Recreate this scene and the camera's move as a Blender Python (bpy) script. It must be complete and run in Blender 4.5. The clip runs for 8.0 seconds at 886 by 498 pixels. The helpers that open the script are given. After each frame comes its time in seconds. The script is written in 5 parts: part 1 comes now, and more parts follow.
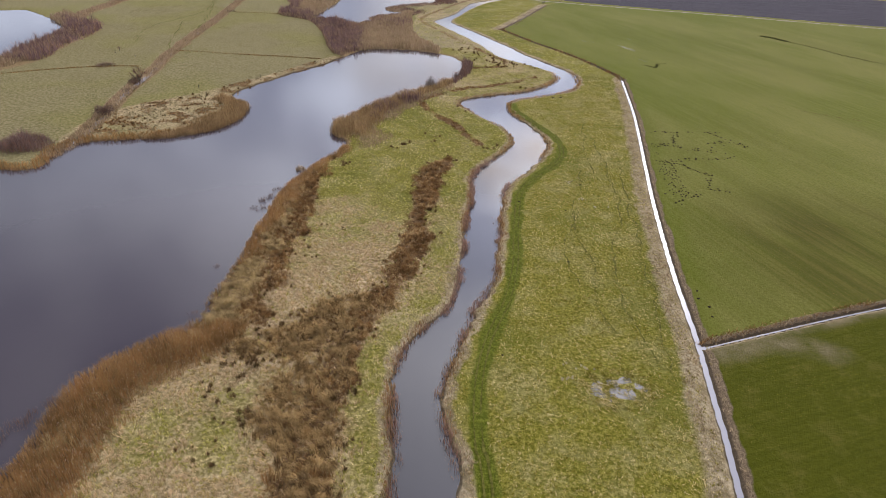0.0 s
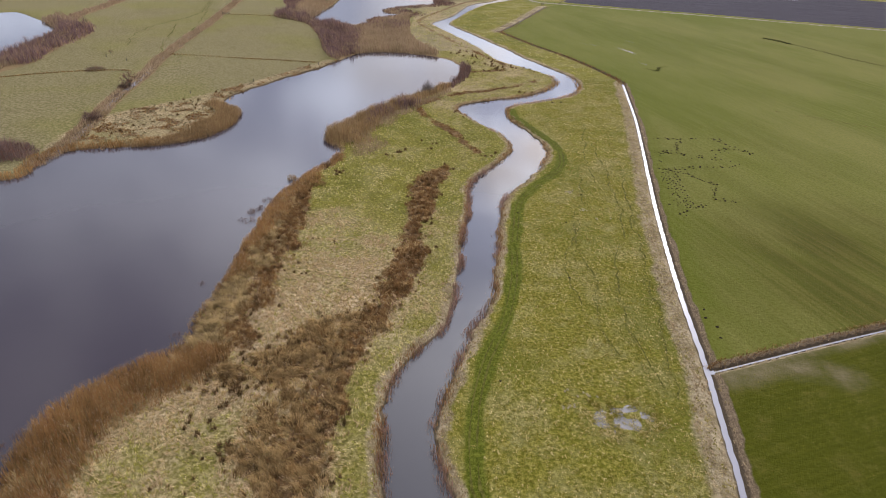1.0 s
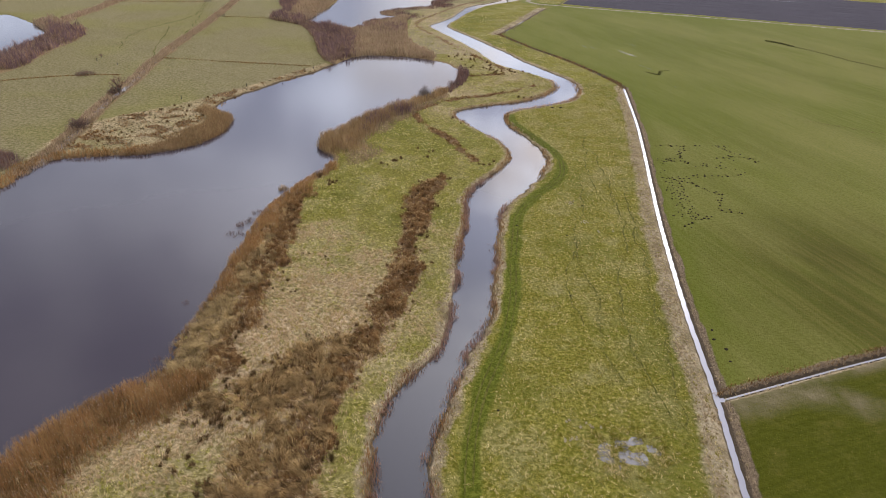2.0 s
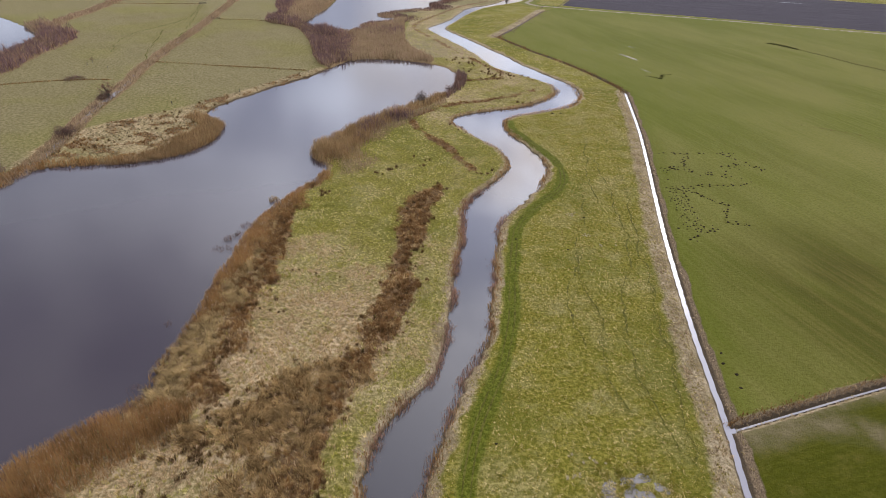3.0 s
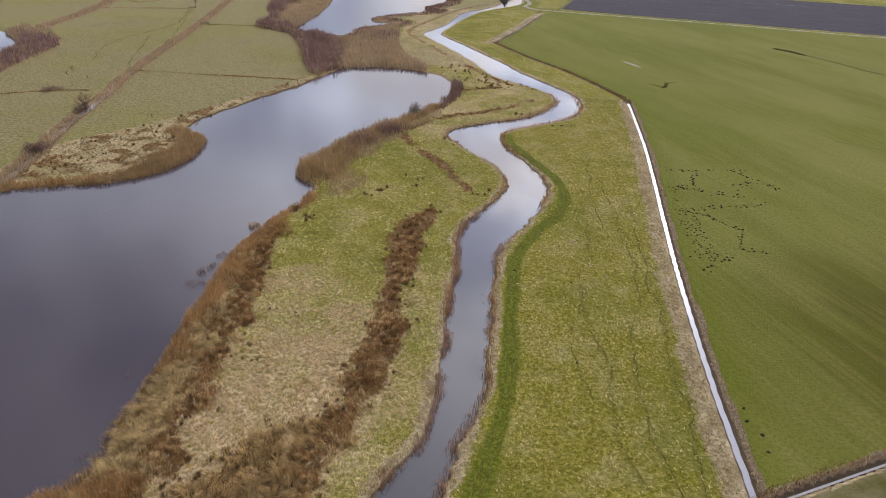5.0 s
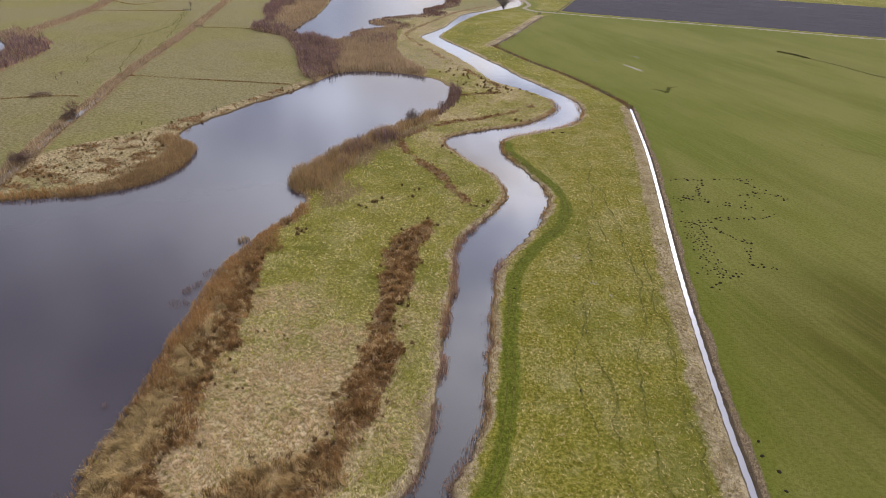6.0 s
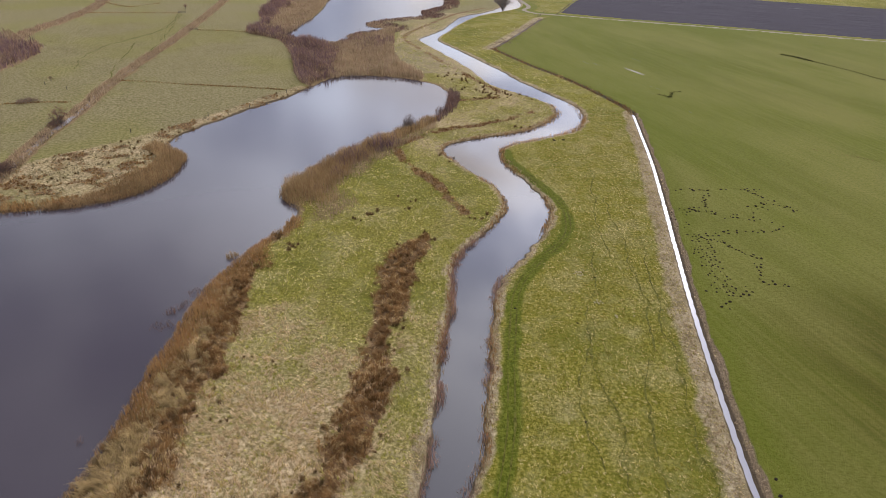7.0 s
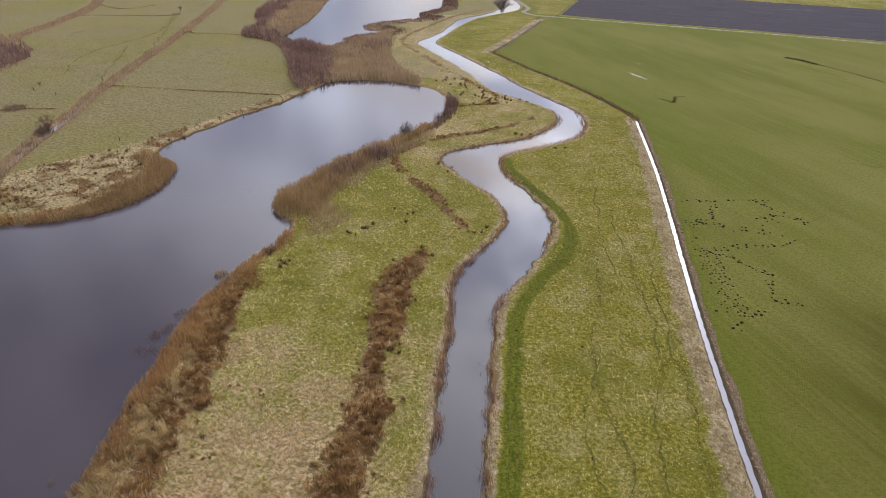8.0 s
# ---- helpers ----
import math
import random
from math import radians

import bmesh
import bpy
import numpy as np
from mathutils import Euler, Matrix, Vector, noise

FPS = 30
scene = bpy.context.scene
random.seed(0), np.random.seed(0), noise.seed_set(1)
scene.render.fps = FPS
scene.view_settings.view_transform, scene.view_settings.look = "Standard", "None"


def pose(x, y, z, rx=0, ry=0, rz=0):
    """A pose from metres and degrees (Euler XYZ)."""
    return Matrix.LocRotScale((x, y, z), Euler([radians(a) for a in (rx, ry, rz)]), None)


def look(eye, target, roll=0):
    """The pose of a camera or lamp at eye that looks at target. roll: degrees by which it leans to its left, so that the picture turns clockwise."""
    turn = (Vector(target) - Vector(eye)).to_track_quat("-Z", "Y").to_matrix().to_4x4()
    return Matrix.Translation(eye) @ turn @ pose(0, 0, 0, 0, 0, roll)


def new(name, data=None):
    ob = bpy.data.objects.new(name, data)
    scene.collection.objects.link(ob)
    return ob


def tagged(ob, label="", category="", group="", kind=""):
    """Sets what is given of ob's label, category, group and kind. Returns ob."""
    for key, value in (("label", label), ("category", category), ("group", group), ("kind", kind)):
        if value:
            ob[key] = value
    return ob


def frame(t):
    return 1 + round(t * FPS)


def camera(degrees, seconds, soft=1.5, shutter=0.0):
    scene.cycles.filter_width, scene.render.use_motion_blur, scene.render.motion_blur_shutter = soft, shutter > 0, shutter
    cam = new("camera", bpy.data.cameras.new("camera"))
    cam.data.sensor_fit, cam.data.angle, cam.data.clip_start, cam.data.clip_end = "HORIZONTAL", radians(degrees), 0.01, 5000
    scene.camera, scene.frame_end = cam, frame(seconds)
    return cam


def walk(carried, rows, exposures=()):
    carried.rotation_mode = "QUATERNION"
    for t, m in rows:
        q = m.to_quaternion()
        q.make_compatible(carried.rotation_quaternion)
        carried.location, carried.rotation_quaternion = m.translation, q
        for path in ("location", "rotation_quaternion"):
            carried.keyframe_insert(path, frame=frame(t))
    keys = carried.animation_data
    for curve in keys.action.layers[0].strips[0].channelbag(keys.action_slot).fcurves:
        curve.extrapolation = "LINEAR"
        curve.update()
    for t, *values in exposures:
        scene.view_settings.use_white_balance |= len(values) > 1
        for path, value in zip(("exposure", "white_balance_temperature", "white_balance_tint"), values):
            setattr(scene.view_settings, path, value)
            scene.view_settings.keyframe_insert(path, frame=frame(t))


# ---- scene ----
cam = camera(70.0, 8.0, soft=0.7)
# seconds, eye x, y, z, heading to the left, tilt up, lean to the left
PATH = [
    (0.0, 0.00, 0.00, 60.00, 0.000, -28.937, 1.826),
    (1.0, 0.63, 5.78, 60.05, -0.055, -28.906, 1.798),
    (2.0, 1.24, 11.60, 60.15, -0.114, -28.874, 1.769),
    (3.0, 1.82, 17.46, 60.27, -0.176, -28.843, 1.738),
    (4.0, 2.36, 23.36, 60.43, -0.241, -28.814, 1.705),
    (5.0, 2.85, 29.31, 60.62, -0.308, -28.787, 1.671),
    (6.0, 3.26, 35.31, 60.83, -0.377, -28.765, 1.634),
    (7.0, 3.59, 41.36, 61.06, -0.449, -28.748, 1.595),
    (8.0, 3.82, 47.46, 61.32, -0.521, -28.736, 1.553),
]


def aim(x, y, z, yaw, tilt, lean):
    a, b = radians(yaw), radians(tilt)
    ahead = Vector((-math.sin(a) * math.cos(b), math.cos(a) * math.cos(b), math.sin(b)))
    return look((x, y, z), Vector((x, y, z)) + ahead * 50, lean)


EXPOSURE, KELVIN, TINT = 0.09, 6400, 14
walk(cam, [(t, aim(*row)) for t, *row in PATH], [(0.0, EXPOSURE, KELVIN, TINT), (8.0, EXPOSURE, KELVIN, TINT)])

# ---- light: hazy overcast with a veiled sun ahead and to the right ----
SUN_AZIMUTH, SUN_HEIGHT = 19.0, 27.0  # degrees east of the y axis, above the horizon
sun = new("sun", bpy.data.lights.new("sun", "SUN"))
sun.data.energy, sun.data.angle, sun.data.color = 0.7, radians(12), (1.0, 0.94, 0.86)
a, b = radians(SUN_AZIMUTH), radians(SUN_HEIGHT)
sun.matrix_world = look((0, 0, 300), (-math.sin(a) * math.cos(b) * 100, -math.cos(a) * math.cos(b) * 100, 300 - math.sin(b) * 100))


class Nodes:
    """Short hand for building node trees."""

    def __init__(self, tree):
        self.tree = tree
        tree.nodes.clear()

    def add(self, kind, sockets=None, **props):
        n = self.tree.nodes.new(kind)
        for k, v in props.items():
            setattr(n, k, v)
        for k, v in (sockets or {}).items():
            if isinstance(v, bpy.types.NodeSocket):
                self.tree.links.new(v, n.inputs[k])
            else:
                n.inputs[k].default_value = v
        return n

    def math(self, op, x, y=0.0, clamp=False):
        return self.add("ShaderNodeMath", {0: x, 1: y}, operation=op, use_clamp=clamp).outputs[0]

    def noise(self, vec, scale, detail=4.0, rough=0.6, stretch=None, turn=0.0, distort=0.0):
        if turn:
            vec = self.add("ShaderNodeMapping", {"Vector": vec, "Rotation": (0, 0, radians(turn))}).outputs[0]
        if stretch:
            vec = self.add("ShaderNodeMapping", {"Vector": vec, "Scale": stretch}).outputs[0]
        return self.add("ShaderNodeTexNoise", {"Vector": vec, "Scale": scale, "Detail": detail, "Roughness": rough, "Distortion": distort}).outputs["Fac"]

    def ramp(self, fac, lo, hi):
        """0 below lo, 1 above hi, smooth between."""
        return self.add("ShaderNodeMapRange", {"Value": fac, "From Min": lo, "From Max": hi}, interpolation_type="SMOOTHSTEP").outputs[0]

    def mix(self, fac, x, y):
        n = self.add("ShaderNodeMix", {0: fac}, data_type="RGBA")
        for slot, v in ((6, x), (7, y)):
            if isinstance(v, bpy.types.NodeSocket):
                self.tree.links.new(v, n.inputs[slot])
            else:
                n.inputs[slot].default_value = (*v, 1)
        return n.outputs[2]


world = bpy.data.worlds.new("overcast_sky")
scene.world = world
world.use_nodes = True
W = Nodes(world.node_tree)
sky = W.add("ShaderNodeTexSky", sky_type="NISHITA", sun_disc=False, sun_elevation=radians(SUN_HEIGHT), sun_rotation=radians(SUN_AZIMUTH), air_density=1.0, dust_density=3.0, ozone_density=1.0)
way = W.add("ShaderNodeTexCoord").outputs["Generated"]
parts = W.add("ShaderNodeSeparateXYZ", {0: way})
lift = W.math("ADD", W.math("MAXIMUM", parts.outputs[2], 0.0), 0.22)
deck = W.add("ShaderNodeCombineXYZ", {0: W.math("DIVIDE", parts.outputs[0], lift), 1: W.math("DIVIDE", parts.outputs[1], lift), 2: 0.37}).outputs[0]
cover = W.ramp(W.noise(deck, 1.3, 6, 0.55), 0.28, 0.52)
shade = W.ramp(W.noise(deck, 2.0, 7, 0.55), 0.38, 0.62)
cloud = W.mix(shade, (4.3, 4.6, 5.6), (13.0, 13.1, 13.4))
toward = (math.sin(a) * math.cos(b), math.cos(a) * math.cos(b), math.sin(b))
near_sun = W.math("MAXIMUM", W.add("ShaderNodeVectorMath", {0: W.add("ShaderNodeVectorMath", {0: way}, operation="NORMALIZE").outputs[0], 1: toward}, operation="DOT_PRODUCT").outputs["Value"], 0.0)
veil = W.math("ADD", 1.0, W.math("MULTIPLY", W.math("MULTIPLY", W.math("POWER", near_sun, 9.0), 6.6), W.ramp(parts.outputs[2], 0.1, 0.5)))  # thin cloud glows round the sun
cloud = W.add("ShaderNodeVectorMath", {0: cloud, 3: veil}, operation="SCALE").outputs[0]
low_sky = W.ramp(parts.outputs[2], 0.62, 0.18)  # the deck pales and turns bluer towards the horizon
cloud = W.add("ShaderNodeVectorMath", {0: cloud, 1: W.mix(low_sky, (1, 1, 1), (1.0, 1.09, 1.25))}, operation="MULTIPLY").outputs[0]
mixed = W.mix(W.math("MULTIPLY", cover, 0.9), sky.outputs[0], cloud)
W.add("ShaderNodeOutputWorld", {0: W.add("ShaderNodeBackground", {0: mixed, 1: 0.1}).outputs[0]})


# ---- plan: outlines in metres, water edges as drawn on a map ----
RIVER_WEST = [(-30, -160), (-14, -80), (-4.5, -10), (-5, 50), (-6.2, 62), (-6.5, 71.4), (-4.4, 79.4), (-0.3, 86), (2.4, 93.6), (3.9, 107.6), (4.9, 120), (5.9, 136), (7, 147), (8.9, 152.4), (14.7, 163), (18.4, 171.2), (19.2, 177.5), (17, 186), (12.2, 194.7), (7.1, 203), (3.8, 210.7), (6.4, 216.5), (15.5, 222.6), (26, 228), (35.2, 236.6), (41.6, 247.5), (41.9, 257.5), (36.7, 268.5), (27, 280), (21, 290), (14.7, 312), (5.5, 337), (-4.5, 361), (-8.5, 374), (-3, 388), (4, 406), (14, 448), (31, 472), (41, 494), (47, 519), (47, 545), (30, 640)]
RIVER_EAST = [(-22, -160), (-6.5, -80), (3, -10), (2.6, 50), (2.4, 56), (1.3, 60), (0.4, 66), (1.7, 74), (3.6, 80.6), (5.6, 87.3), (8.9, 96), (10.9, 108), (12, 120), (13.3, 135), (16.2, 143.7), (22.3, 154.7), (27.3, 165.6), (28.8, 173.6), (27.7, 182), (23, 195.8), (19.8, 207), (23, 216), (33.6, 223), (44, 231), (50, 242.5), (50.7, 256), (45, 270), (36, 288), (27, 311), (15.6, 338), (3, 366), (0.5, 378), (4.8, 395), (16, 434), (27.4, 458.5), (44, 479.4), (54, 496), (57, 520), (54, 545), (38, 640)]
LAKE_EAST = [(-75, -120), (-60, -50), (-52, 10), (-50, 46), (-49.5, 54), (-50, 62), (-48.5, 69), (-43.5, 76), (-39, 82), (-38.5, 90), (-38, 97), (-38, 112), (-37.5, 130), (-37, 138), (-34.3, 146), (-32, 154), (-28.2, 162), (-28.4, 170), (-32.5, 177), (-32.5, 183), (-28, 194), (-22, 206), (-13.5, 218), (-7, 226), (-3, 233), (3, 247), (6, 264), (3, 280), (-6.4, 290), (-19.4, 295)]
LAKE_WEST = [(-35, 295.5), (-39.5, 290), (-45, 277), (-50, 262), (-57, 251), (-64, 236), (-71, 222), (-73, 214), (-72, 208), (-66, 202), (-63.8, 194), (-65, 183), (-69, 175), (-76, 169.5), (-84, 167), (-93, 164.5), (-99, 161.5), (-101, 155), (-100, 146), (-103, 142), (-125, 140), (-170, 120), (-230, 60), (-230, -120)]
FAR_LAKE = [(-78, 378), (-70, 368), (-58, 361), (-51, 360), (-44, 367), (-47, 381), (-41, 388), (-31, 396), (-27, 401), (-38, 407), (-40, 421), (-31, 431), (-22, 440), (-10, 448), (-10, 470), (2, 492), (3, 540), (0, 620), (-60, 640), (-82, 560), (-78, 518), (-75, 489), (-73, 438), (-76, 409), (-80, 394)]
POND = [(-300, 350), (-247, 365), (-238, 369), (-218, 353), (-194, 328), (-186, 314), (-183, 293), (-182, 278), (-180, 264), (-178, 252), (-190, 235), (-240, 225), (-300, 240)]
DITCH = [(5, -160), (27.5, 0), (35.8, 51.3), (37.2, 58.5), (38.9, 69.1), (41, 82.4), (43.1, 99.6), (46.3, 121), (50.6, 146), (57, 180), (62, 208), (68.2, 251)]
DITCH_UPPER = [(68.2, 251), (67.2, 258), (60, 280), (52.7, 298), (41, 321), (27, 354)]
DITCH_FAR = [(27, 354), (32, 366), (43, 394), (63, 449)]
DITCH_PLOUGH = [(75, 468), (86, 500), (102, 549), (125, 620)]
DITCH_SIDE = [(41.2, 79.8), (51, 83.5), (63.5, 88.2), (77, 93), (120, 108), (200, 136)]
DITCH_REEDY = [(-101, 152), (-100.5, 162), (-104, 186), (-109, 213), (-112, 240), (-117, 268), (-122, 312), (-126, 357), (-134, 425), (-145, 502), (-165, 620)]
BAND_NORTHWEST = [(-185, 262), (-192, 330), (-200, 362), (-201, 385), (-207, 440), (-221, 487), (-260, 590)]
TRACK = [(22, 211), (22.5, 203), (28.8, 186), (32.1, 174), (30.5, 160), (23.5, 149), (18, 137.6), (15.3, 119.6), (13.7, 103), (10.9, 89.6), (8.1, 81.5), (6.2, 73.1), (5.3, 64.7), (5.4, 56.7), (6.2, 49.8), (7, 0), (-3, -80), (-18, -160)]
ROAD = [(52, 600), (57, 540), (61, 499), (55.5, 481), (62.7, 468), (73, 465), (111, 450), (169, 430), (245, 400), (420, 338), (640, 262)]
FIELD = [(5, -160), (27.5, 0), (35.8, 51.3), (41, 82.4), (46.3, 121), (57, 180), (68.2, 251), (67.2, 258), (52.7, 298), (41, 321), (27, 354), (43, 394), (63, 449), (75, 462), (111, 447), (169, 427), (245, 397), (420, 335), (640, 259), (640, -160)]
PLOUGH = [(79, 474), (112, 458), (170, 438), (245, 408), (420, 346), (640, 270), (640, 424), (326, 536), (274, 556), (230, 572), (110, 618), (122, 600)]
SEDGE = [(5.1, 162.4), (-5.8, 151.6), (-8.1, 142), (-7.6, 131), (-7.6, 120), (-9, 112), (-10.5, 104), (-12.6, 92), (-16, 85), (-17, 75), (-19, 62), (-19.2, 40), (-11.6, 40), (-12.6, 60), (-12.2, 70), (-11.6, 78), (-8.6, 87.7), (-5, 98), (-2.5, 106), (-2.6, 114), (-3.2, 122), (-1.6, 131), (-1, 141), (3.3, 157)]
HEATH = [(-7.7, 88.4), (-11.2, 85.6), (-12.1, 78.8), (-12.5, 72), (-13.2, 66), (-12.5, 57.7), (-11.3, 46), (-11, 30), (-18, 30), (-17.3, 49), (-20.3, 54), (-24.6, 61.2), (-26.2, 66.5), (-22.5, 70.9), (-29.1, 71.2), (-32.8, 74.9), (-33.6, 78.8), (-28.1, 79.4), (-22.2, 85.1), (-13.8, 91.5)]
SEDGE_LINES = [[(-8.8, 209.7), (-5.6, 200), (-2.6, 195), (-0.3, 192), (2.7, 185.5), (6.2, 176.3), (8.8, 170)], [(-10, 213), (-6.8, 216), (-0.3, 223.5), (6.5, 229.6), (15.6, 234.4), (25.1, 241.3), (33, 249)], [(10, 262), (22, 266), (24, 276), (16, 292), (6, 316), (-6, 345), (-16, 372), (-14, 392), (-4, 420), (8, 452), (30, 486)]]
SHELF = [(-103, 160), (-106, 184), (-99, 197), (-88, 209), (-79, 222), (-67, 243), (-57, 263), (-49, 276), (-43, 270), (-60, 232), (-58, 190), (-80, 162)]
MARSH = [(-97, 410), (-98, 380), (-78, 362), (-66, 335), (-54, 292), (-47, 278), (-40, 290), (-20, 296), (-4, 291), (-8, 305), (-18, 330), (-22, 380), (-24, 400), (-44, 366), (-56, 359), (-76, 372), (-75, 405), (-74, 440), (-76, 490), (-80, 540), (-100, 540), (-110, 490), (-107, 440)]
COW_PATHS = [
    [(42, 166), (41.5, 152), (40.3, 137), (38.6, 125), (35.5, 117), (32.1, 103), (31.5, 78)],
    [(37, 170), (33.1, 144), (29.3, 130), (27.8, 119), (28.5, 104), (26.5, 90), (28.1, 82)],
    [(50, 205), (46, 160), (41.5, 125), (39.7, 113), (37, 101), (38, 96), (34.2, 78)],
    [(-104, 250), (-118, 300), (-132, 380), (-150, 434)],
    [(-140, 290), (-150, 330), (-141, 380), (-152, 434)],
]
TRAILS = [
    [(42.5, 180), (42, 166), (41.5, 152), (40.3, 137), (38.6, 125), (35.5, 117), (32.1, 103), (31.2, 90), (32, 76)],
    [(35, 156), (33.1, 144), (29.3, 130), (27.8, 119), (28.5, 104), (26.5, 92), (28.1, 82)],
    [(45, 152), (41.5, 128), (39.7, 113), (37, 101), (38, 96), (35.5, 84), (34.2, 70)],
    [(44, 200), (40, 178), (37.5, 160), (38, 150)],
    [(30, 128), (26.5, 118), (24, 108), (24.5, 96)],
    [(-106, 205), (-113, 250), (-122, 300), (-130, 350), (-150, 430)],
    [(-141, 290), (-150, 330), (-141, 380), (-152, 432)],
    [(-116, 262), (-128, 300), (-140, 345)],
]
WATER = -0.5


def curve_points(points, closed=False, step=1.5):
    """Catmull-Rom curve through points."""
    p = np.array(points, float)
    n = len(p)
    out = []
    for i in range(n if closed else n - 1):
        k = [(i - 1) % n, i, (i + 1) % n, (i + 2) % n] if closed else [max(i - 1, 0), i, i + 1, min(i + 2, n - 1)]
        p0, p1, p2, p3 = p[k]
        m = max(1, int(np.hypot(*(p2 - p1)) / step))
        s = (np.arange(m) / m)[:, None]
        out.append(0.5 * (2 * p1 + (p2 - p0) * s + (2 * p0 - 5 * p1 + 4 * p2 - p3) * s ** 2 + (3 * p1 - p0 - 3 * p2 + p3) * s ** 3))
    if not closed:
        out.append(p[-1:])
    return np.concatenate(out)


def away(x, y, line, closed=False):
    """Distance to a polyline."""
    best = np.full(x.shape, 1e9)
    q = np.roll(line, -1, 0) if closed else line[1:]
    for (ax, ay), (bx, by) in zip(line[:len(q)], q):
        ex, ey = bx - ax, by - ay
        s = np.clip(((x - ax) * ex + (y - ay) * ey) / (ex * ex + ey * ey + 1e-12), 0, 1)
        best = np.minimum(best, (x - ax - s * ex) ** 2 + (y - ay - s * ey) ** 2)
    return np.sqrt(best)


def outside(x, y, line):
    """Signed distance to a closed outline, negative inside."""
    odd = np.zeros(x.shape, bool)
    for (ax, ay), (bx, by) in zip(line, np.roll(line, -1, 0)):
        if ay != by:
            odd ^= ((ay > y) != (by > y)) & (x < (bx - ax) * (y - ay) / (by - ay) + ax)
    d = away(x, y, line, True)
    return np.where(odd, -d, d)


def lattice(ix, iy, seed):
    h = (ix.astype(np.int64) * 374761393 + iy.astype(np.int64) * 668265263 + seed * 974634541) & 0x7FFFFFFF
    h = ((h ^ (h >> 13)) * 1274126177) & 0x7FFFFFFF
    return ((h ^ (h >> 16)) & 0xFFFF) / 65535.0


def bumps(x, y, size, seed=0, octaves=3):
    """Value noise about 0, from -0.5 to 0.5."""
    total, amp, norm = 0, 1.0, 0
    for o in range(octaves):
        u, v = x / size + 17.3 * o, y / size - 9.1 * o
        iu, iv = np.floor(u), np.floor(v)
        fu, fv = u - iu, v - iv
        fu, fv = fu * fu * (3 - 2 * fu), fv * fv * (3 - 2 * fv)
        c = [lattice(iu + i, iv + j, seed + o) for i, j in ((0, 0), (1, 0), (0, 1), (1, 1))]
        total = total + amp * ((c[0] * (1 - fu) + c[1] * fu) * (1 - fv) + (c[2] * (1 - fu) + c[3] * fu) * fv - 0.5)
        norm += amp
        amp, size = amp * 0.5, size * 0.5
    return total / norm


def ease(v, lo, hi):
    s = np.clip((v - lo) / (hi - lo), 0, 1)
    return s * s * (3 - 2 * s)


RIVER = np.concatenate([curve_points(RIVER_WEST), curve_points(RIVER_EAST)[::-1]])
LAKE = np.concatenate([curve_points(LAKE_EAST), curve_points(LAKE_WEST)])
FAR_LAKE, POND = curve_points(FAR_LAKE, True, 4), curve_points(POND, True, 5)
DITCHES = {"main": (curve_points(DITCH, step=4), 0.34), "upper": (curve_points(DITCH_UPPER, step=6), -0.15), "far": (curve_points(DITCH_FAR, step=8), 0.2),
           "plough": (curve_points(DITCH_PLOUGH, step=10), 0.2), "side": (curve_points(DITCH_SIDE, step=5), 0.4), "reedy": (curve_points(DITCH_REEDY, step=6), 0.7)}
TRACK, ROAD = curve_points(TRACK, step=3), curve_points(ROAD, step=6)
BAND_NORTHWEST = curve_points(BAND_NORTHWEST, step=8)
FIELD, PLOUGH, SEDGE = np.array(FIELD, float), np.array(PLOUGH, float), curve_points(SEDGE, True, 3)
HEATH = curve_points(HEATH, True, 2)
SHELF, MARSH = curve_points(SHELF, True, 4), curve_points(MARSH, True, 5)
SEDGE_LINES = [curve_points(p, step=4) for p in SEDGE_LINES]
COW_PATHS = [curve_points(p, step=3) for p in COW_PATHS]


def spaced(*spans):
    """Grid lines: (from, to, step) spans joined end to end."""
    return np.unique(np.round(np.concatenate([np.arange(a, b, s) for a, b, s in spans] + [[spans[-1][1]]]), 3))


GX = spaced((-4000, -600, 425), (-600, -300, 50), (-300, -115, 2.5), (-115, -62, 1.2), (-62, 34, 0.55), (34, 72, 0.5), (72, 100, 1.4), (100, 400, 4), (400, 640, 30), (640, 4000, 420))
GY = spaced((-4000, -400, 450), (-400, -160, 40), (-160, 10, 3.4), (10, 44, 1.7), (44, 200, 0.6), (200, 310, 0.9), (310, 400, 1.4), (400, 600, 2.2), (600, 800, 20), (800, 4000, 320))
X, Y = np.meshgrid(GX, GY)
shape = X.shape
x, y = X.ravel(), Y.ravel()
# outlines wander a little from the drawn line
wx = x + 1.3 * bumps(x, y, 5.0, 11, 3) + 0.7 * bumps(x, y, 1.3, 13, 1)
wy = y + 1.3 * bumps(x, y, 5.0, 12, 3) + 0.7 * bumps(x, y, 1.3, 14, 1)
river, lake, far_lake, pond = (outside(wx, wy, o) for o in (RIVER, LAKE, FAR_LAKE, POND))
wiggle = {"main": 0.13, "side": 0.0}
ditch = {k: away(x + wiggle.get(k, 0.3) * bumps(x, y, 2.7, 21, 2), y + wiggle.get(k, 0.3) * bumps(x, y, 2.7, 22, 2), line) - half for k, (line, half) in DITCHES.items()}
field, plough = outside(x, y, FIELD), outside(x, y, PLOUGH)
lakes = np.minimum(np.minimum(lake, far_lake), pond)
wet = np.minimum(river, lakes)
ditches = np.minimum.reduce([ditch[k] for k in ditch])
heath = outside(wx, wy, HEATH)
sedge, shelf, marsh = outside(wx, wy, SEDGE), outside(wx, wy, SHELF), outside(wx, wy, MARSH)
track, road = away(x, y, TRACK), away(x, y, ROAD)
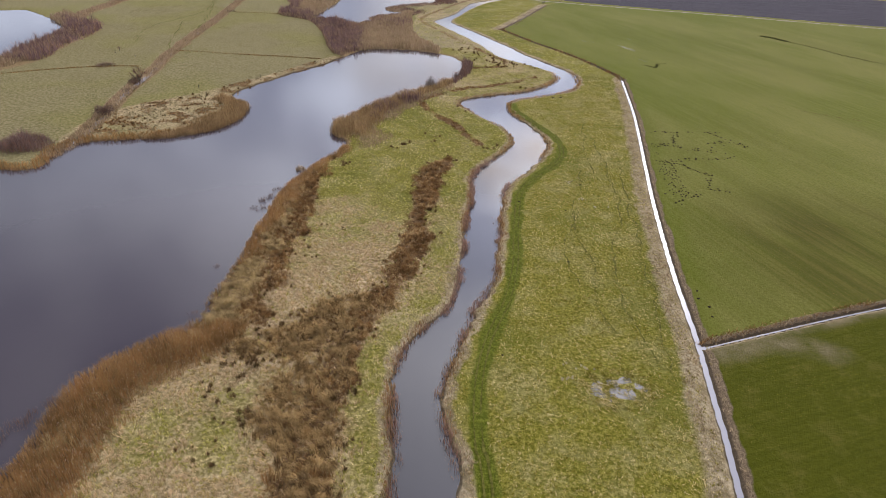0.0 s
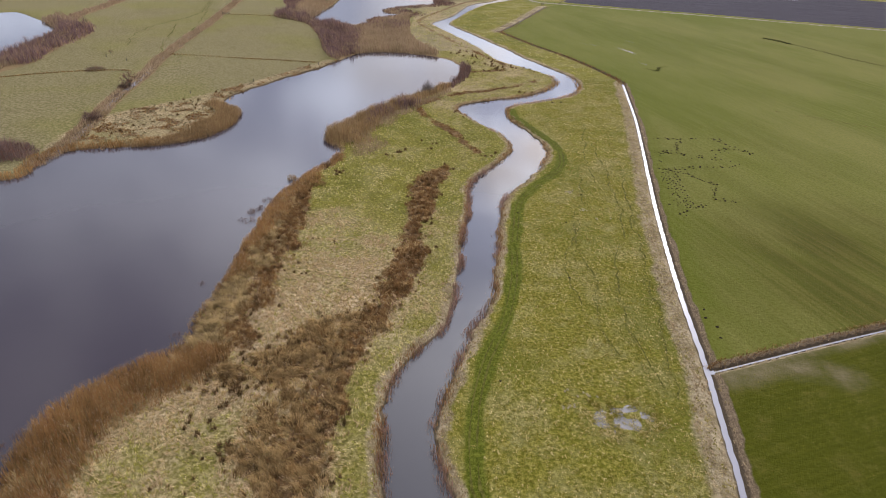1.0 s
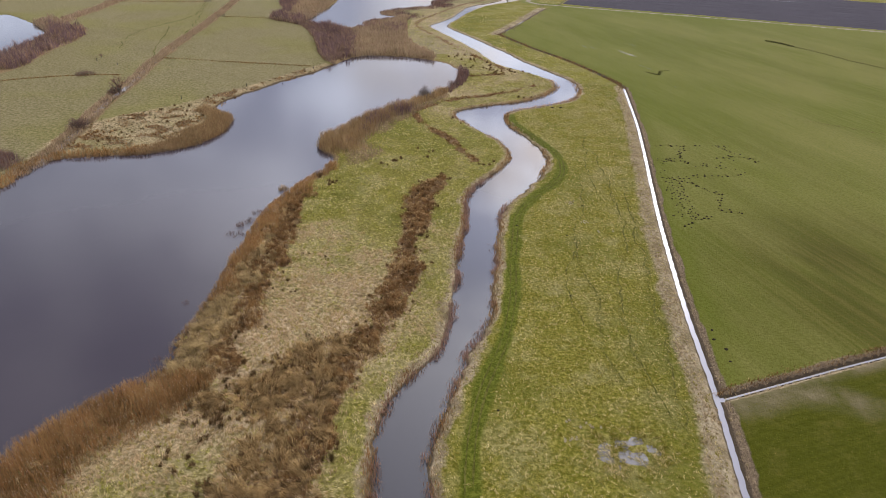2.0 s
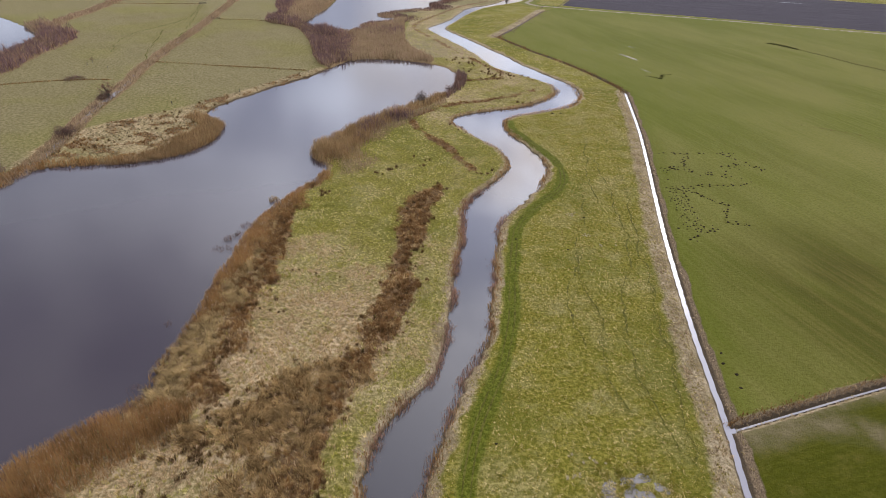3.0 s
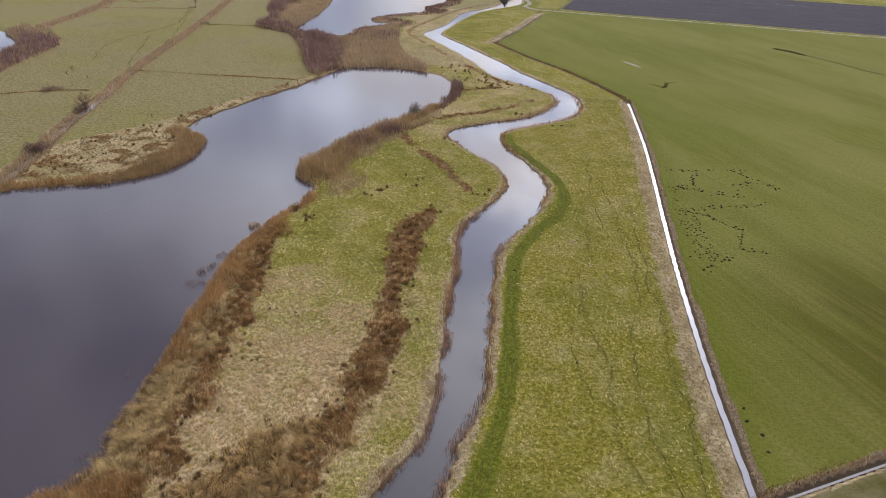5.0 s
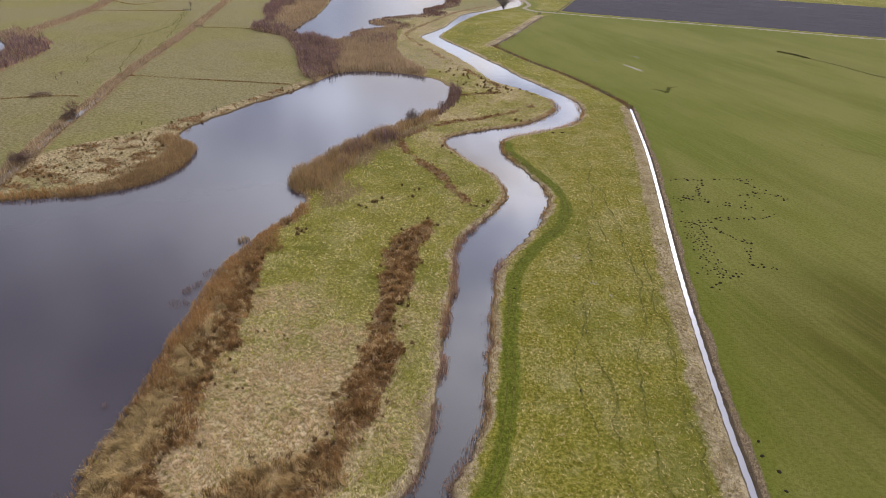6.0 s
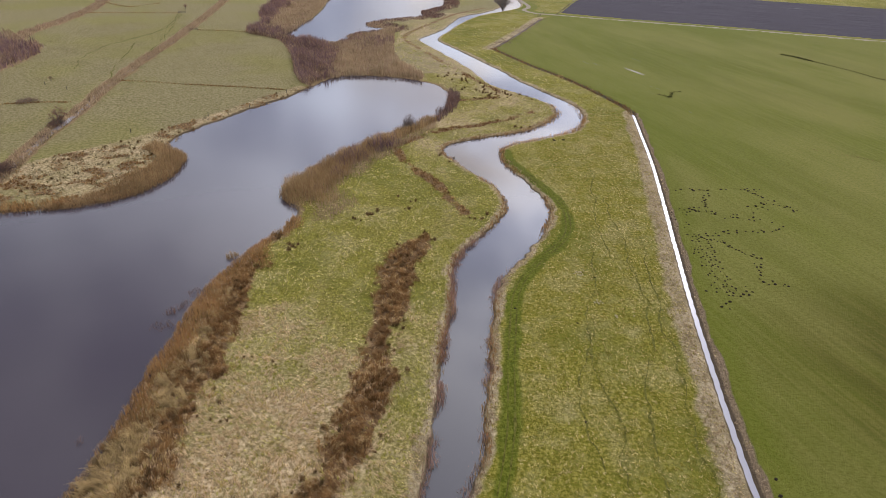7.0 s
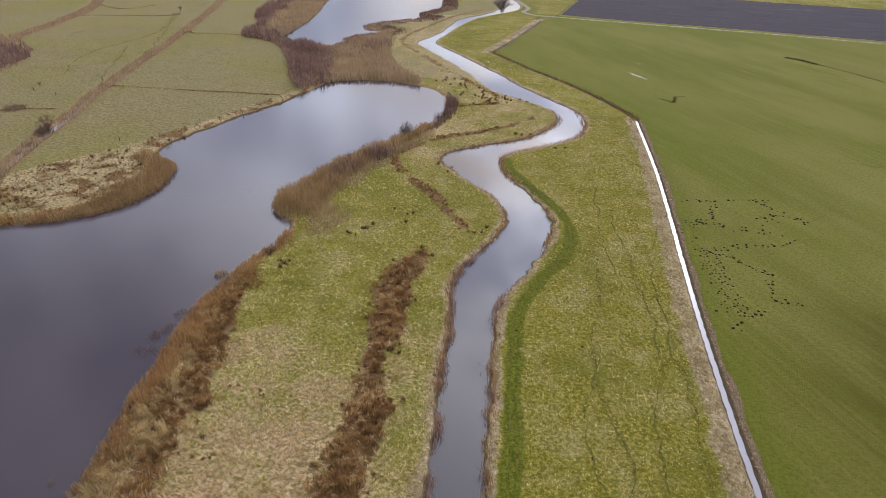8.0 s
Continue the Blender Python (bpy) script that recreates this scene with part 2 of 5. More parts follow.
band = away(wx, wy, BAND_NORTHWEST)
trodden = np.minimum.reduce([away(wx, wy, p) for p in COW_PATHS])
river_west_side = outside(x, y, np.concatenate([curve_points(RIVER_WEST, step=5), [[900, 640], [900, 4000], [-4000, 4000], [-4000, -160]]])) < 0
island = river_west_side & (x > -62) & (y < 300) & (lake > 0) & ~((x < -30) & (y > 200))
meadow = ~river_west_side & (field > 0) & (y < 640)

relief = np.where(field < 0, 0.08, 0.35) * bumps(x, y, 14, 31, 3) + np.where(field < 0, 0.05, 0.22) * bumps(x, y, 1.8, 32, 2)
relief = relief + np.where(island, 0.9 * ease(-heath, -1.5, 1.5), 0) * bumps(x, y, 1.9, 35, 2)
relief = relief + np.where(island, 0.12, 0) * bumps(x, y, 0.9, 33, 1) + np.where(island & ((sedge < 1) | (lake < 11)), 0.55, 0) * bumps(x, y, 1.7, 34, 2)
HEIGHT = relief * ease(np.minimum(wet, ditches), 0.3, 4) * ease(-np.abs(y), -2500, -900)
HEIGHT = np.minimum(HEIGHT, np.interp(river, [-4, 0, 0.9, 2.6], [-2.0, WATER, -0.12, 0.3]))
HEIGHT = np.minimum(HEIGHT, np.interp(lakes, [-6, 0, 2.2, 6], [-2.0, WATER, -0.25, 0.3]))
for key, rise in (("main", 1.3), ("upper", 1.3), ("far", 1.2), ("plough", 1.2), ("side", 0.6), ("reedy", 1.6)):
    HEIGHT = np.minimum(HEIGHT, np.interp(ditch[key], [-1, 0, rise, rise + 1.2], [-1.3, WATER, -0.08, 0.3]))
# a shallow wet hollow in the meadow
hollow = np.hypot((x - 25.6) / 1.35, y - 69.3) + 2.2 * bumps(x, y, 3.0, 41, 3)
HEIGHT = np.where(hollow < 4.2, HEIGHT + (-0.10 + 0.16 * ease(hollow, 1.6, 4.0) + 0.34 * bumps(x, y, 1.7, 42, 2) - HEIGHT) * ease(-hollow, -4.2, -3.2), HEIGHT)

# ---- ground cover, as shares from 0 to 1 ----
belt_width = np.interp(y, [44, 72, 82, 100, 112, 128, 142, 152], [7.2, 7.6, 8.6, 7.2, 7.2, 7, 5.5, 3.5])
dry = np.where(island, 0.62 + 0.2 * ease(-y, -115, -95) + 0.45 * bumps(x, y, 16, 51, 2) + 0.85 * bumps(x, y, 4.5, 48, 3) - 0.95 * ease(y, 108, 158), 0.0)
dry = np.where(island, dry - (0.50 + 0.5 * (dry - 0.62)) * ease(-river, -9, -3) * ease(-(x + y * 0.02), -20, 8), dry)
dry = np.where(island, dry - 0.30 * ease(-np.hypot((x + 31) / 1.4, (y - 54) / 1.3), -13, -4) - 0.2 * ease(-np.hypot(x + 30, y - 67), -6, -2), dry)
dry = dry + np.where(island & (y > 140), 0.5 * ease(-river + 5 * bumps(x, y, 7, 49, 2), -14, -8) * ease(-lake, -60, -12), 0)
dry = np.maximum(dry, np.where(shelf < 0, 0.62 + 0.9 * bumps(x, y, 7, 52), 0))
dry = np.maximum(dry, np.where(river_west_side & (y > 205) & (x > -20) & (y < 460), 0.42 + 1.1 * bumps(x, y, 9, 60, 3), 0))
brown = ease(-sedge + 3.0 * bumps(x, y, 3, 50, 2), -1.0, 2.0) * (0.95 + 1.1 * bumps(x, y, 3.2, 53))
fringe = np.where(island, np.exp(-((lake - belt_width + 0.6 - 7 * bumps(x, y, 6, 59, 3)) / 3.0) ** 2) * ease(-y, -152, -142) * ease(y, 68, 80), 0)
brown = np.maximum(brown, fringe * (0.95 + 1.8 * bumps(x, y, 5, 54, 3)))
heathy = np.where(island, ease(-heath + 3.5 * bumps(x, y, 3.2, 36, 3), -1.2, 1.4) * np.clip(0.70 - 0.32 * ease(-x, 19, 27) + 2.8 * bumps(x, y, 4.2, 55, 3), 0, 1), 0)
brown = np.maximum(brown, 0.85 * heathy)
brown = np.maximum(brown, np.where(shelf < 0, 0.3 + 2.0 * bumps(x, y, 3.5, 56, 3), 0))
lines = np.minimum.reduce([away(wx, wy, p) for p in SEDGE_LINES])
brown = np.maximum(brown, ease(-lines, -2.4, -0.4) * (0.75 + 1.6 * bumps(x, y, 5, 57, 3)))
reedy = ease(belt_width + 7 * bumps(x, y, 6, 59, 3) - lake, 0, 3.5) * np.where(island & (y < 165), 0.95, 0)
reedy = np.maximum(reedy, ease(-lake, -2.5, -0.8) * 0.8)
reedy = np.maximum(reedy, ease(-marsh, -1.5, 1.0))
reedy = np.maximum(reedy, ease(-ditch["reedy"], -2.8, -1.4))
reedy = np.maximum(reedy, np.where((x > -60) & (y > 372), ease(-far_lake, -11, -7) * (0.8 + 0.9 * bumps(x, y, 12, 58)), 0))
reedy = np.maximum(reedy, ease(-pond, -19, -15) * (y < 345))
reedy = np.maximum(reedy, ease(-band, -5.5, -3))
lush = np.maximum(ease(-field, -0.4, 0.6), ease(-road, -7, -5))
lane = np.where(np.isfinite(track), ease(-track + 1.4 * bumps(x, y, 4, 47, 3), -2.2, -0.5), 0) * (y < 215)
bare = ease(-plough, -0.8, 0.6)
gravel = ease(-road, -2.0, -1.0)
east_of_ditch = field < 0
ragged = 2.4 * bumps(x, y, 4, 45, 3)
verge = np.maximum(ease(-river - 0.6 * ragged, -2.6, -0.6), ease(-ditch["main"] + np.where(east_of_ditch, 0.25, 0.9) * ragged, -np.where(east_of_ditch, 1.6, 5.4), -np.where(east_of_ditch, 0.6, 1.6)))
side_north = (y - 79.8) > (x - 41.2) * 0.365
verge = np.maximum(verge, ease(-ditch["side"] + 0.3 * ragged, -np.where(side_north, 1.5, 0.8), -np.where(side_north, 0.5, 0.1)))
verge = np.maximum(verge, ease(-ditch["far"], -np.where(field > 0, 7.0, 1.0), -np.where(field > 0, 2.0, 0.3)) * 0.8)
worn_track = away(wx, wy, np.array([(43.5, 78.5), (50, 81.3), (56, 81.3), (61, 79.2)]))
mud = np.maximum(ease(-np.minimum(river, lakes), -0.7, 0.0), ease(-np.minimum.reduce([ditch[k] for k in ditch if k != "side"]), -0.6, 0.0))
mud = np.maximum(mud, ease(-lake, -1.7, -0.7) * np.where((shelf < 2) & (lake > 0), 0.9, 0.0))
mud = np.maximum(mud, ease(-ditch["upper"], -1.9, -0.9))
mud = np.maximum(mud, np.where(side_north, ease(-ditch["side"], -0.45, -0.1), 0))
mud = np.maximum(mud, np.where(east_of_ditch, ease(-ditch["main"], -1.0, -0.3), 0) * 0.75)
east_bank = np.where(east_of_ditch & (y < 252), ease(-ditch["main"] + 0.5 * ragged, -1.9, -0.9), 0)
east_bank = np.maximum(east_bank, np.where(east_of_ditch & side_north & (y < 252), ease(-ditch["side"] + 0.4 * ragged, -1.3, -0.6), 0))
worn = np.exp(-(trodden / 0.33) ** 2) * 0.35
COVER = {"cover_a": np.stack([dry, brown, lush, lane], 1), "cover_b": np.stack([reedy, bare, mud, gravel], 1), "cover_c": np.stack([verge, worn, east_bank, np.where(island, 0.9, np.where(meadow, 1.0, 0.0))], 1)}
south_crop = np.where(field < 0, ease((x - 41.2) * 0.365 - (y - 79.8), -0.5, 0.5), 0) * (y < 200)
headland = np.where(field < 0, np.maximum(ease(-np.minimum(ditch["main"], ditch["upper"]) + 4 * bumps(x, y, 9, 44), -7, -2.5), 0.75 * ease(-np.minimum(ditch["upper"], road) + 30 * bumps(x, y, 40, 43), -85, -10)), 0)
# last share: streaky near part of the field, darkened for its weaker sheen
COVER["cover_d"] = np.stack([south_crop, headland, np.maximum(ease(-worn_track, -4.5, 0.5), np.where(south_crop > 0, ease(-ditch["side"], -3.0, -0.3), 0)), np.where(field < 0, ease(-np.hypot((x - 86) / 38, (y - 108) / 38), -1.25, -0.35) * (0.75 + 1.1 * bumps(x * 0.87 + y * 0.5, (y * 0.87 - x * 0.5) * 0.3, 5, 46, 3)), 0)], 1)
COVER = {k: np.clip(v, 0, 1) for k, v in COVER.items()}


def sample(values, px, py):
    """A grid value at any place."""
    g = values.reshape(shape)
    i = np.clip(np.searchsorted(GX, px) - 1, 0, len(GX) - 2)
    j = np.clip(np.searchsorted(GY, py) - 1, 0, len(GY) - 2)
    u, v = (px - GX[i]) / (GX[i + 1] - GX[i]), (py - GY[j]) / (GY[j + 1] - GY[j])
    return (g[j, i] * (1 - u) + g[j, i + 1] * u) * (1 - v) + (g[j + 1, i] * (1 - u) + g[j + 1, i + 1] * u) * v


# ---- materials ----
def material(name):
    m = bpy.data.materials.new(name)
    m.use_nodes = True
    return m, Nodes(m.node_tree)


def finish(N, colour, rough=0.9, bump=None, strength=0.4, reach=0.05, **more):
    sockets = {"Base Color": colour, "Roughness": rough, "Specular IOR Level": 0.04, **more}
    if bump is not None:
        sockets["Normal"] = N.add("ShaderNodeBump", {"Height": bump, "Strength": strength, "Distance": reach}).outputs[0]
    N.add("ShaderNodeOutputMaterial", {0: N.add("ShaderNodeBsdfPrincipled", sockets).outputs[0]})


def ground_material():
    m, N = material("ground_cover")
    at = N.add("ShaderNodeTexCoord").outputs["Object"]

    def split(key):
        n = N.add("ShaderNodeAttribute", attribute_name=key)
        s = N.add("ShaderNodeSeparateColor", {0: n.outputs["Color"]})
        return [s.outputs[0], s.outputs[1], s.outputs[2], n.outputs["Alpha"]]

    dry, brown, lush, lane = split("cover_a")
    reedy, bare, mud, gravel = split("cover_b")
    verge, worn, east_bank, meadow = split("cover_c")
    south_crop, headland, trampled, low_sheen_crop = split("cover_d")
    wide = N.noise(at, 0.035, 4, 0.55)
    mid = N.noise(at, 0.22, 5, 0.65)
    fine = N.noise(at, 1.7, 5, 0.7)
    blades = N.noise(at, 6.0, 3, 0.7, (1, 0.45, 1), 25, 1.0)

    def edge(mask, amount=0.9, sharp=0.22):
        """A share roughened along its edge by the turf."""
        wob = N.math("MULTIPLY", N.math("SUBTRACT", N.math("ADD", N.math("MULTIPLY", fine, 0.6), N.math("MULTIPLY", mid, 0.4)), 0.5), amount)
        return N.ramp(N.math("ADD", mask, wob), 0.5 - sharp, 0.5 + sharp)

    speck = N.noise(at, 1.1, 4, 0.7)
    pasture = N.mix(N.ramp(speck, 0.40, 0.62), (0.140, 0.120, 0.050), (0.25, 0.208, 0.106))
    pasture = N.mix(N.math("MULTIPLY", N.ramp(N.noise(at, 0.018, 3, 0.5), 0.45, 0.62), 0.45), pasture, N.mix(N.ramp(speck, 0.4, 0.62), (0.13, 0.128, 0.022), (0.225, 0.20, 0.052)))
    pasture = N.mix(N.math("MULTIPLY", N.ramp(N.noise(at, 0.3, 4, 0.7), 0.6, 0.72), 0.5), pasture, (0.10, 0.09, 0.03))
    turf = N.mix(N.ramp(fine, 0.42, 0.60), (0.115, 0.108, 0.010), (0.25, 0.213, 0.040))
    turf = N.mix(N.math("MULTIPLY", N.ramp(mid, 0.48, 0.7), 0.5), turf, (0.27, 0.235, 0.095))
    turf = N.mix(N.math("MULTIPLY", N.ramp(N.noise(at, 3.2, 3, 0.7), 0.5, 0.62), 0.5), turf, (0.072, 0.070, 0.008))
    turf = N.mix(N.math("MULTIPLY", N.ramp(N.noise(at, 0.08, 4, 0.65), 0.48, 0.62), 0.38), turf, N.mix(N.ramp(fine, 0.4, 0.6), (0.17, 0.145, 0.05), (0.36, 0.30, 0.15)))
    turf = N.mix(N.math("MULTIPLY", N.ramp(wide, 0.48, 0.62), 0.65), turf, (0.105, 0.108, 0.011))
    colour = N.mix(meadow, pasture, turf)
    straw = N.mix(N.ramp(fine, 0.4, 0.62), (0.22, 0.155, 0.078), (0.50, 0.38, 0.23))
    straw = N.mix(N.math("MULTIPLY", N.ramp(mid, 0.52, 0.72), 0.4), straw, (0.25, 0.215, 0.065))
    colour = N.mix(edge(dry, 1.0, 0.6), colour, straw)
    rust = N.mix(N.ramp(blades, 0.3, 0.7), (0.07, 0.042, 0.02), (0.27, 0.17, 0.085))
    colour = N.mix(edge(brown, 0.8, 0.16), colour, rust)
    sward = N.mix(N.ramp(N.noise(at, 0.02, 4, 0.6, (1, 0.4, 1), -18), 0.38, 0.62), (0.119, 0.128, 0.020), (0.172, 0.161, 0.042))
    rows = N.noise(at, 0.8, 5, 0.65, (1, 0.04, 1), -18)
    sward = N.mix(N.math("MULTIPLY", N.ramp(rows, 0.42, 0.66), 0.42), sward, (0.20, 0.176, 0.052))
    sward = N.mix(N.math("MULTIPLY", N.ramp(N.noise(at, 0.045, 4, 0.6, (1, 0.12, 1), -18), 0.46, 0.70), 0.28), sward, (0.085, 0.09, 0.014))
    # near crop rows painted darker, where a steep view loses the grass sheen
    sward = N.mix(N.math("MULTIPLY", low_sheen_crop, 0.75), sward, N.mix(N.ramp(rows, 0.4, 0.66), (0.056, 0.048, 0.010), (0.100, 0.080, 0.019)))
    sward = N.mix(N.math("MULTIPLY", headland, 0.5), sward, (0.096, 0.112, 0.011))
    drill = N.noise(at, 1.6, 4, 0.6, (0.05, 1, 1), -20)
    crop = N.mix(N.math("MULTIPLY", N.ramp(drill, 0.35, 0.68), 0.55), (0.060, 0.064, 0.005), (0.09, 0.085, 0.009))
    crop = N.mix(N.math("MULTIPLY", N.ramp(mid, 0.5, 0.68), 0.45), crop, (0.13, 0.11, 0.024))
    sward = N.mix(south_crop, sward, crop)
    sward = N.mix(N.math("MULTIPLY", N.ramp(fine, 0.44, 0.62), 0.4), sward, N.mix(south_crop, (0.062, 0.068, 0.006), (0.038, 0.045, 0.002)))
    sward = N.mix(N.math("MULTIPLY", trampled, N.ramp(mid, 0.2, 0.75)), sward, N.mix(fine, (0.13, 0.098, 0.055), (0.27, 0.215, 0.135)))
    colour = N.mix(edge(lush, 0.5, 0.15), colour, sward)
    litter = N.mix(N.ramp(blades, 0.3, 0.7), (0.12, 0.075, 0.035), (0.30, 0.21, 0.11))
    tan = N.mix(N.ramp(fine, 0.3, 0.68), (0.22, 0.168, 0.098), (0.44, 0.355, 0.225))
    tan = N.mix(N.math("MULTIPLY", N.ramp(mid, 0.42, 0.62), 0.65), tan, N.mix(fine, (0.12, 0.085, 0.045), (0.22, 0.175, 0.075)))
    colour = N.mix(edge(verge, 1.0, 0.3), colour, tan)
    colour = N.mix(edge(lane, 0.5, 0.3), colour, N.mix(N.ramp(fine, 0.4, 0.62), (0.066, 0.078, 0.007), (0.13, 0.138, 0.018)))
    colour = N.mix(edge(east_bank, 0.8, 0.25), colour, N.mix(N.ramp(blades, 0.3, 0.7), (0.085, 0.058, 0.036), (0.25, 0.185, 0.115)))
    colour = N.mix(N.math("MULTIPLY", worn, N.ramp(mid, 0.3, 0.6)), colour, (0.05, 0.05, 0.010))
    colour = N.mix(edge(reedy, 0.7, 0.2), colour, litter)
    furrow = N.noise(at, 1.1, 4, 0.6, (1, 0.03, 1), 109)
    soil = N.mix(N.ramp(furrow, 0.2, 0.8), (0.036, 0.031, 0.038), (0.073, 0.063, 0.074))
    colour = N.mix(edge(bare, 0.4, 0.1), colour, soil)
    colour = N.mix(N.math("MULTIPLY", edge(mud, 0.8, 0.2), 0.85), colour, N.mix(fine, (0.035, 0.026, 0.018), (0.09, 0.068, 0.045)))
    colour = N.mix(edge(gravel, 0.6, 0.2), colour, N.mix(fine, (0.20, 0.165, 0.125), (0.32, 0.27, 0.21)))
    tall = N.math("ADD", N.math("MULTIPLY", fine, 0.7), N.math("MULTIPLY", blades, 0.5))
    finish(N, colour, 0.95, tall, 0.8, 0.35)
    return m


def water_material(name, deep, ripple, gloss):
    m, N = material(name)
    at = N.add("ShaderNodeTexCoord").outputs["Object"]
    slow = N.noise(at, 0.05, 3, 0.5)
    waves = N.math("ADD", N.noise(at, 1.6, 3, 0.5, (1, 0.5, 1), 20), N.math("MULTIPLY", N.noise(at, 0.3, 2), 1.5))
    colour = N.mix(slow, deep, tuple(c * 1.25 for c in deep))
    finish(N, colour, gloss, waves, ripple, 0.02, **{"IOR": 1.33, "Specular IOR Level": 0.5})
    return m


def stalk_material(name, low, high, odd, share=0.25, through_light=0.35):
    """Dead or live blades: each tuft and blade its own shade, some of an odd colour, light passing through."""
    m, N = material(name)
    at = N.add("ShaderNodeTexCoord").outputs["Object"]
    pick = N.add("ShaderNodeNewGeometry").outputs["Random Per Island"]
    tuft = N.add("ShaderNodeAttribute", attribute_name="tuft").outputs["Fac"]
    patch = N.noise(at, 0.16, 4, 0.6)
    clump = N.noise(at, 0.9, 3, 0.6)
    own = N.math("ADD", N.math("MULTIPLY", pick, 0.2), N.math("MULTIPLY", tuft, 0.42))
    tone = N.math("ADD", own, N.math("ADD", N.math("MULTIPLY", N.ramp(patch, 0.3, 0.7), 0.18), N.math("MULTIPLY", N.ramp(clump, 0.32, 0.68), 0.2)))
    colour = N.mix(tone, low, high)
    other = N.math("ADD", N.math("MULTIPLY", N.math("FRACT", N.math("ADD", N.math("MULTIPLY", tuft, 17.3), N.math("MULTIPLY", pick, 0.35))), 0.3), N.math("ADD", N.math("MULTIPLY", patch, 0.35), N.math("MULTIPLY", clump, 0.35)))
    colour = N.mix(N.ramp(other, 0.66 - share * 0.5, 0.76 - share * 0.5), colour, odd)
    body = N.add("ShaderNodeBsdfPrincipled", {"Base Color": colour, "Roughness": 0.85, "Specular IOR Level": 0.06}).outputs[0]
    glow = N.add("ShaderNodeBsdfTranslucent", {"Color": colour}).outputs[0]
    N.add("ShaderNodeOutputMaterial", {0: N.add("ShaderNodeMixShader", {0: through_light, 1: body, 2: glow}).outputs[0]})
    return m


GROUND = ground_material()
WEED = stalk_material("field_weeds", (0.022, 0.026, 0.008), (0.09, 0.088, 0.03), (0.05, 0.04, 0.02))
PLUME = stalk_material("reed_plume", (0.36, 0.25, 0.16), (0.74, 0.58, 0.42), (0.50, 0.35, 0.24))
HEATHER = stalk_material("heath_grass", (0.034, 0.018, 0.006), (0.70, 0.465, 0.20), (0.115, 0.066, 0.024), 0.22)
WITHERED = stalk_material("withered_grass", (0.55, 0.46, 0.34), (0.85, 0.76, 0.62), (0.6, 0.5, 0.36))
RIVER_WATER = water_material("river_water", (0.030, 0.028, 0.036), 0.10, 0.06)
LAKE_WATER = water_material("lake_water", (0.037, 0.0295, 0.038), 0.2, 0.10)
# ditches: a much paler even base colour than river and lake
DITCH_WATER = water_material("pale_ditch_water", (0.19, 0.183, 0.215), 0.2, 0.22)
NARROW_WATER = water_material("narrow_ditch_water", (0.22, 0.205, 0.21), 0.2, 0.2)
POOL_WATER = water_material("pool_water", (0.12, 0.108, 0.105), 0.3, 0.42)
DARK_WATER = water_material("dark_ditch_water", (0.05, 0.045, 0.04), 0.2, 0.1)
REED = stalk_material("dead_reed", (0.075, 0.038, 0.013), (0.60, 0.36, 0.145), (0.38, 0.195, 0.075))
REED_PALE = stalk_material("pale_reed", (0.13, 0.08, 0.036), (0.60, 0.41, 0.20), (0.28, 0.165, 0.08))
STRAW = stalk_material("dead_grass", (0.20, 0.127, 0.055), (0.88, 0.645, 0.385), (0.34, 0.255, 0.07))
BANK = stalk_material("bank_grass", (0.14, 0.093, 0.05), (0.64, 0.48, 0.29), (0.26, 0.20, 0.07), 0.22)
RUST = stalk_material("brown_sedge", (0.036, 0.018, 0.006), (0.40, 0.215, 0.078), (0.56, 0.40, 0.19), 0.17)
GREEN = stalk_material("meadow_grass", (0.085, 0.078, 0.008), (0.41, 0.335, 0.060), (0.70, 0.55, 0.27), 0.31)
SHELF_GRASS = stalk_material("shelf_grass", (0.11, 0.088, 0.04), (0.45, 0.365, 0.22), (0.18, 0.145, 0.06))
LIVE = stalk_material("green_grass", (0.13, 0.125, 0.014), (0.52, 0.465, 0.105), (0.76, 0.61, 0.32), 0.27)
CROP = stalk_material("crop_blades", (0.06, 0.062, 0.006), (0.185, 0.17, 0.023), (0.21, 0.16, 0.05), 0.24)
LANE = stalk_material("lane_grass", (0.052, 0.060, 0.006), (0.21, 0.207, 0.032), (0.28, 0.25, 0.07), 0.26)
STREAM_REED = stalk_material("stream_reed", (0.15, 0.085, 0.06), (0.50, 0.32, 0.22), (0.36, 0.20, 0.15))
LODGED = stalk_material("lodged_reed", (0.045, 0.027, 0.010), (0.78, 0.56, 0.26), (0.13, 0.08, 0.03), 0.2)
MARSH_PALE = stalk_material("marsh_edge_reed", (0.20, 0.14, 0.08), (0.58, 0.43, 0.255), (0.36, 0.24, 0.16))
MARSH_REED = stalk_material("marsh_reed", (0.16, 0.105, 0.065), (0.54, 0.40, 0.25), (0.30, 0.185, 0.125))
PASTURE = stalk_material("pasture_grass", (0.10, 0.085, 0.03), (0.33, 0.272, 0.145), (0.15, 0.138, 0.038), 0.24)
DARK = stalk_material("rush_tussock", (0.040, 0.026, 0.011), (0.19, 0.125, 0.052), (0.22, 0.13, 0.06))
TWIG = stalk_material("bare_twigs", (0.10, 0.062, 0.055), (0.30, 0.20, 0.165), (0.26, 0.13, 0.08), 0.25, 0.15)
SCRUB = stalk_material("willow_twigs", (0.085, 0.05, 0.05), (0.33, 0.205, 0.185), (0.36, 0.225, 0.14), 0.27, 0.15)
DARK_TWIG = stalk_material("dark_twigs", (0.08, 0.054, 0.046), (0.30, 0.20, 0.16), (0.24, 0.14, 0.09), 0.2, 0.1)
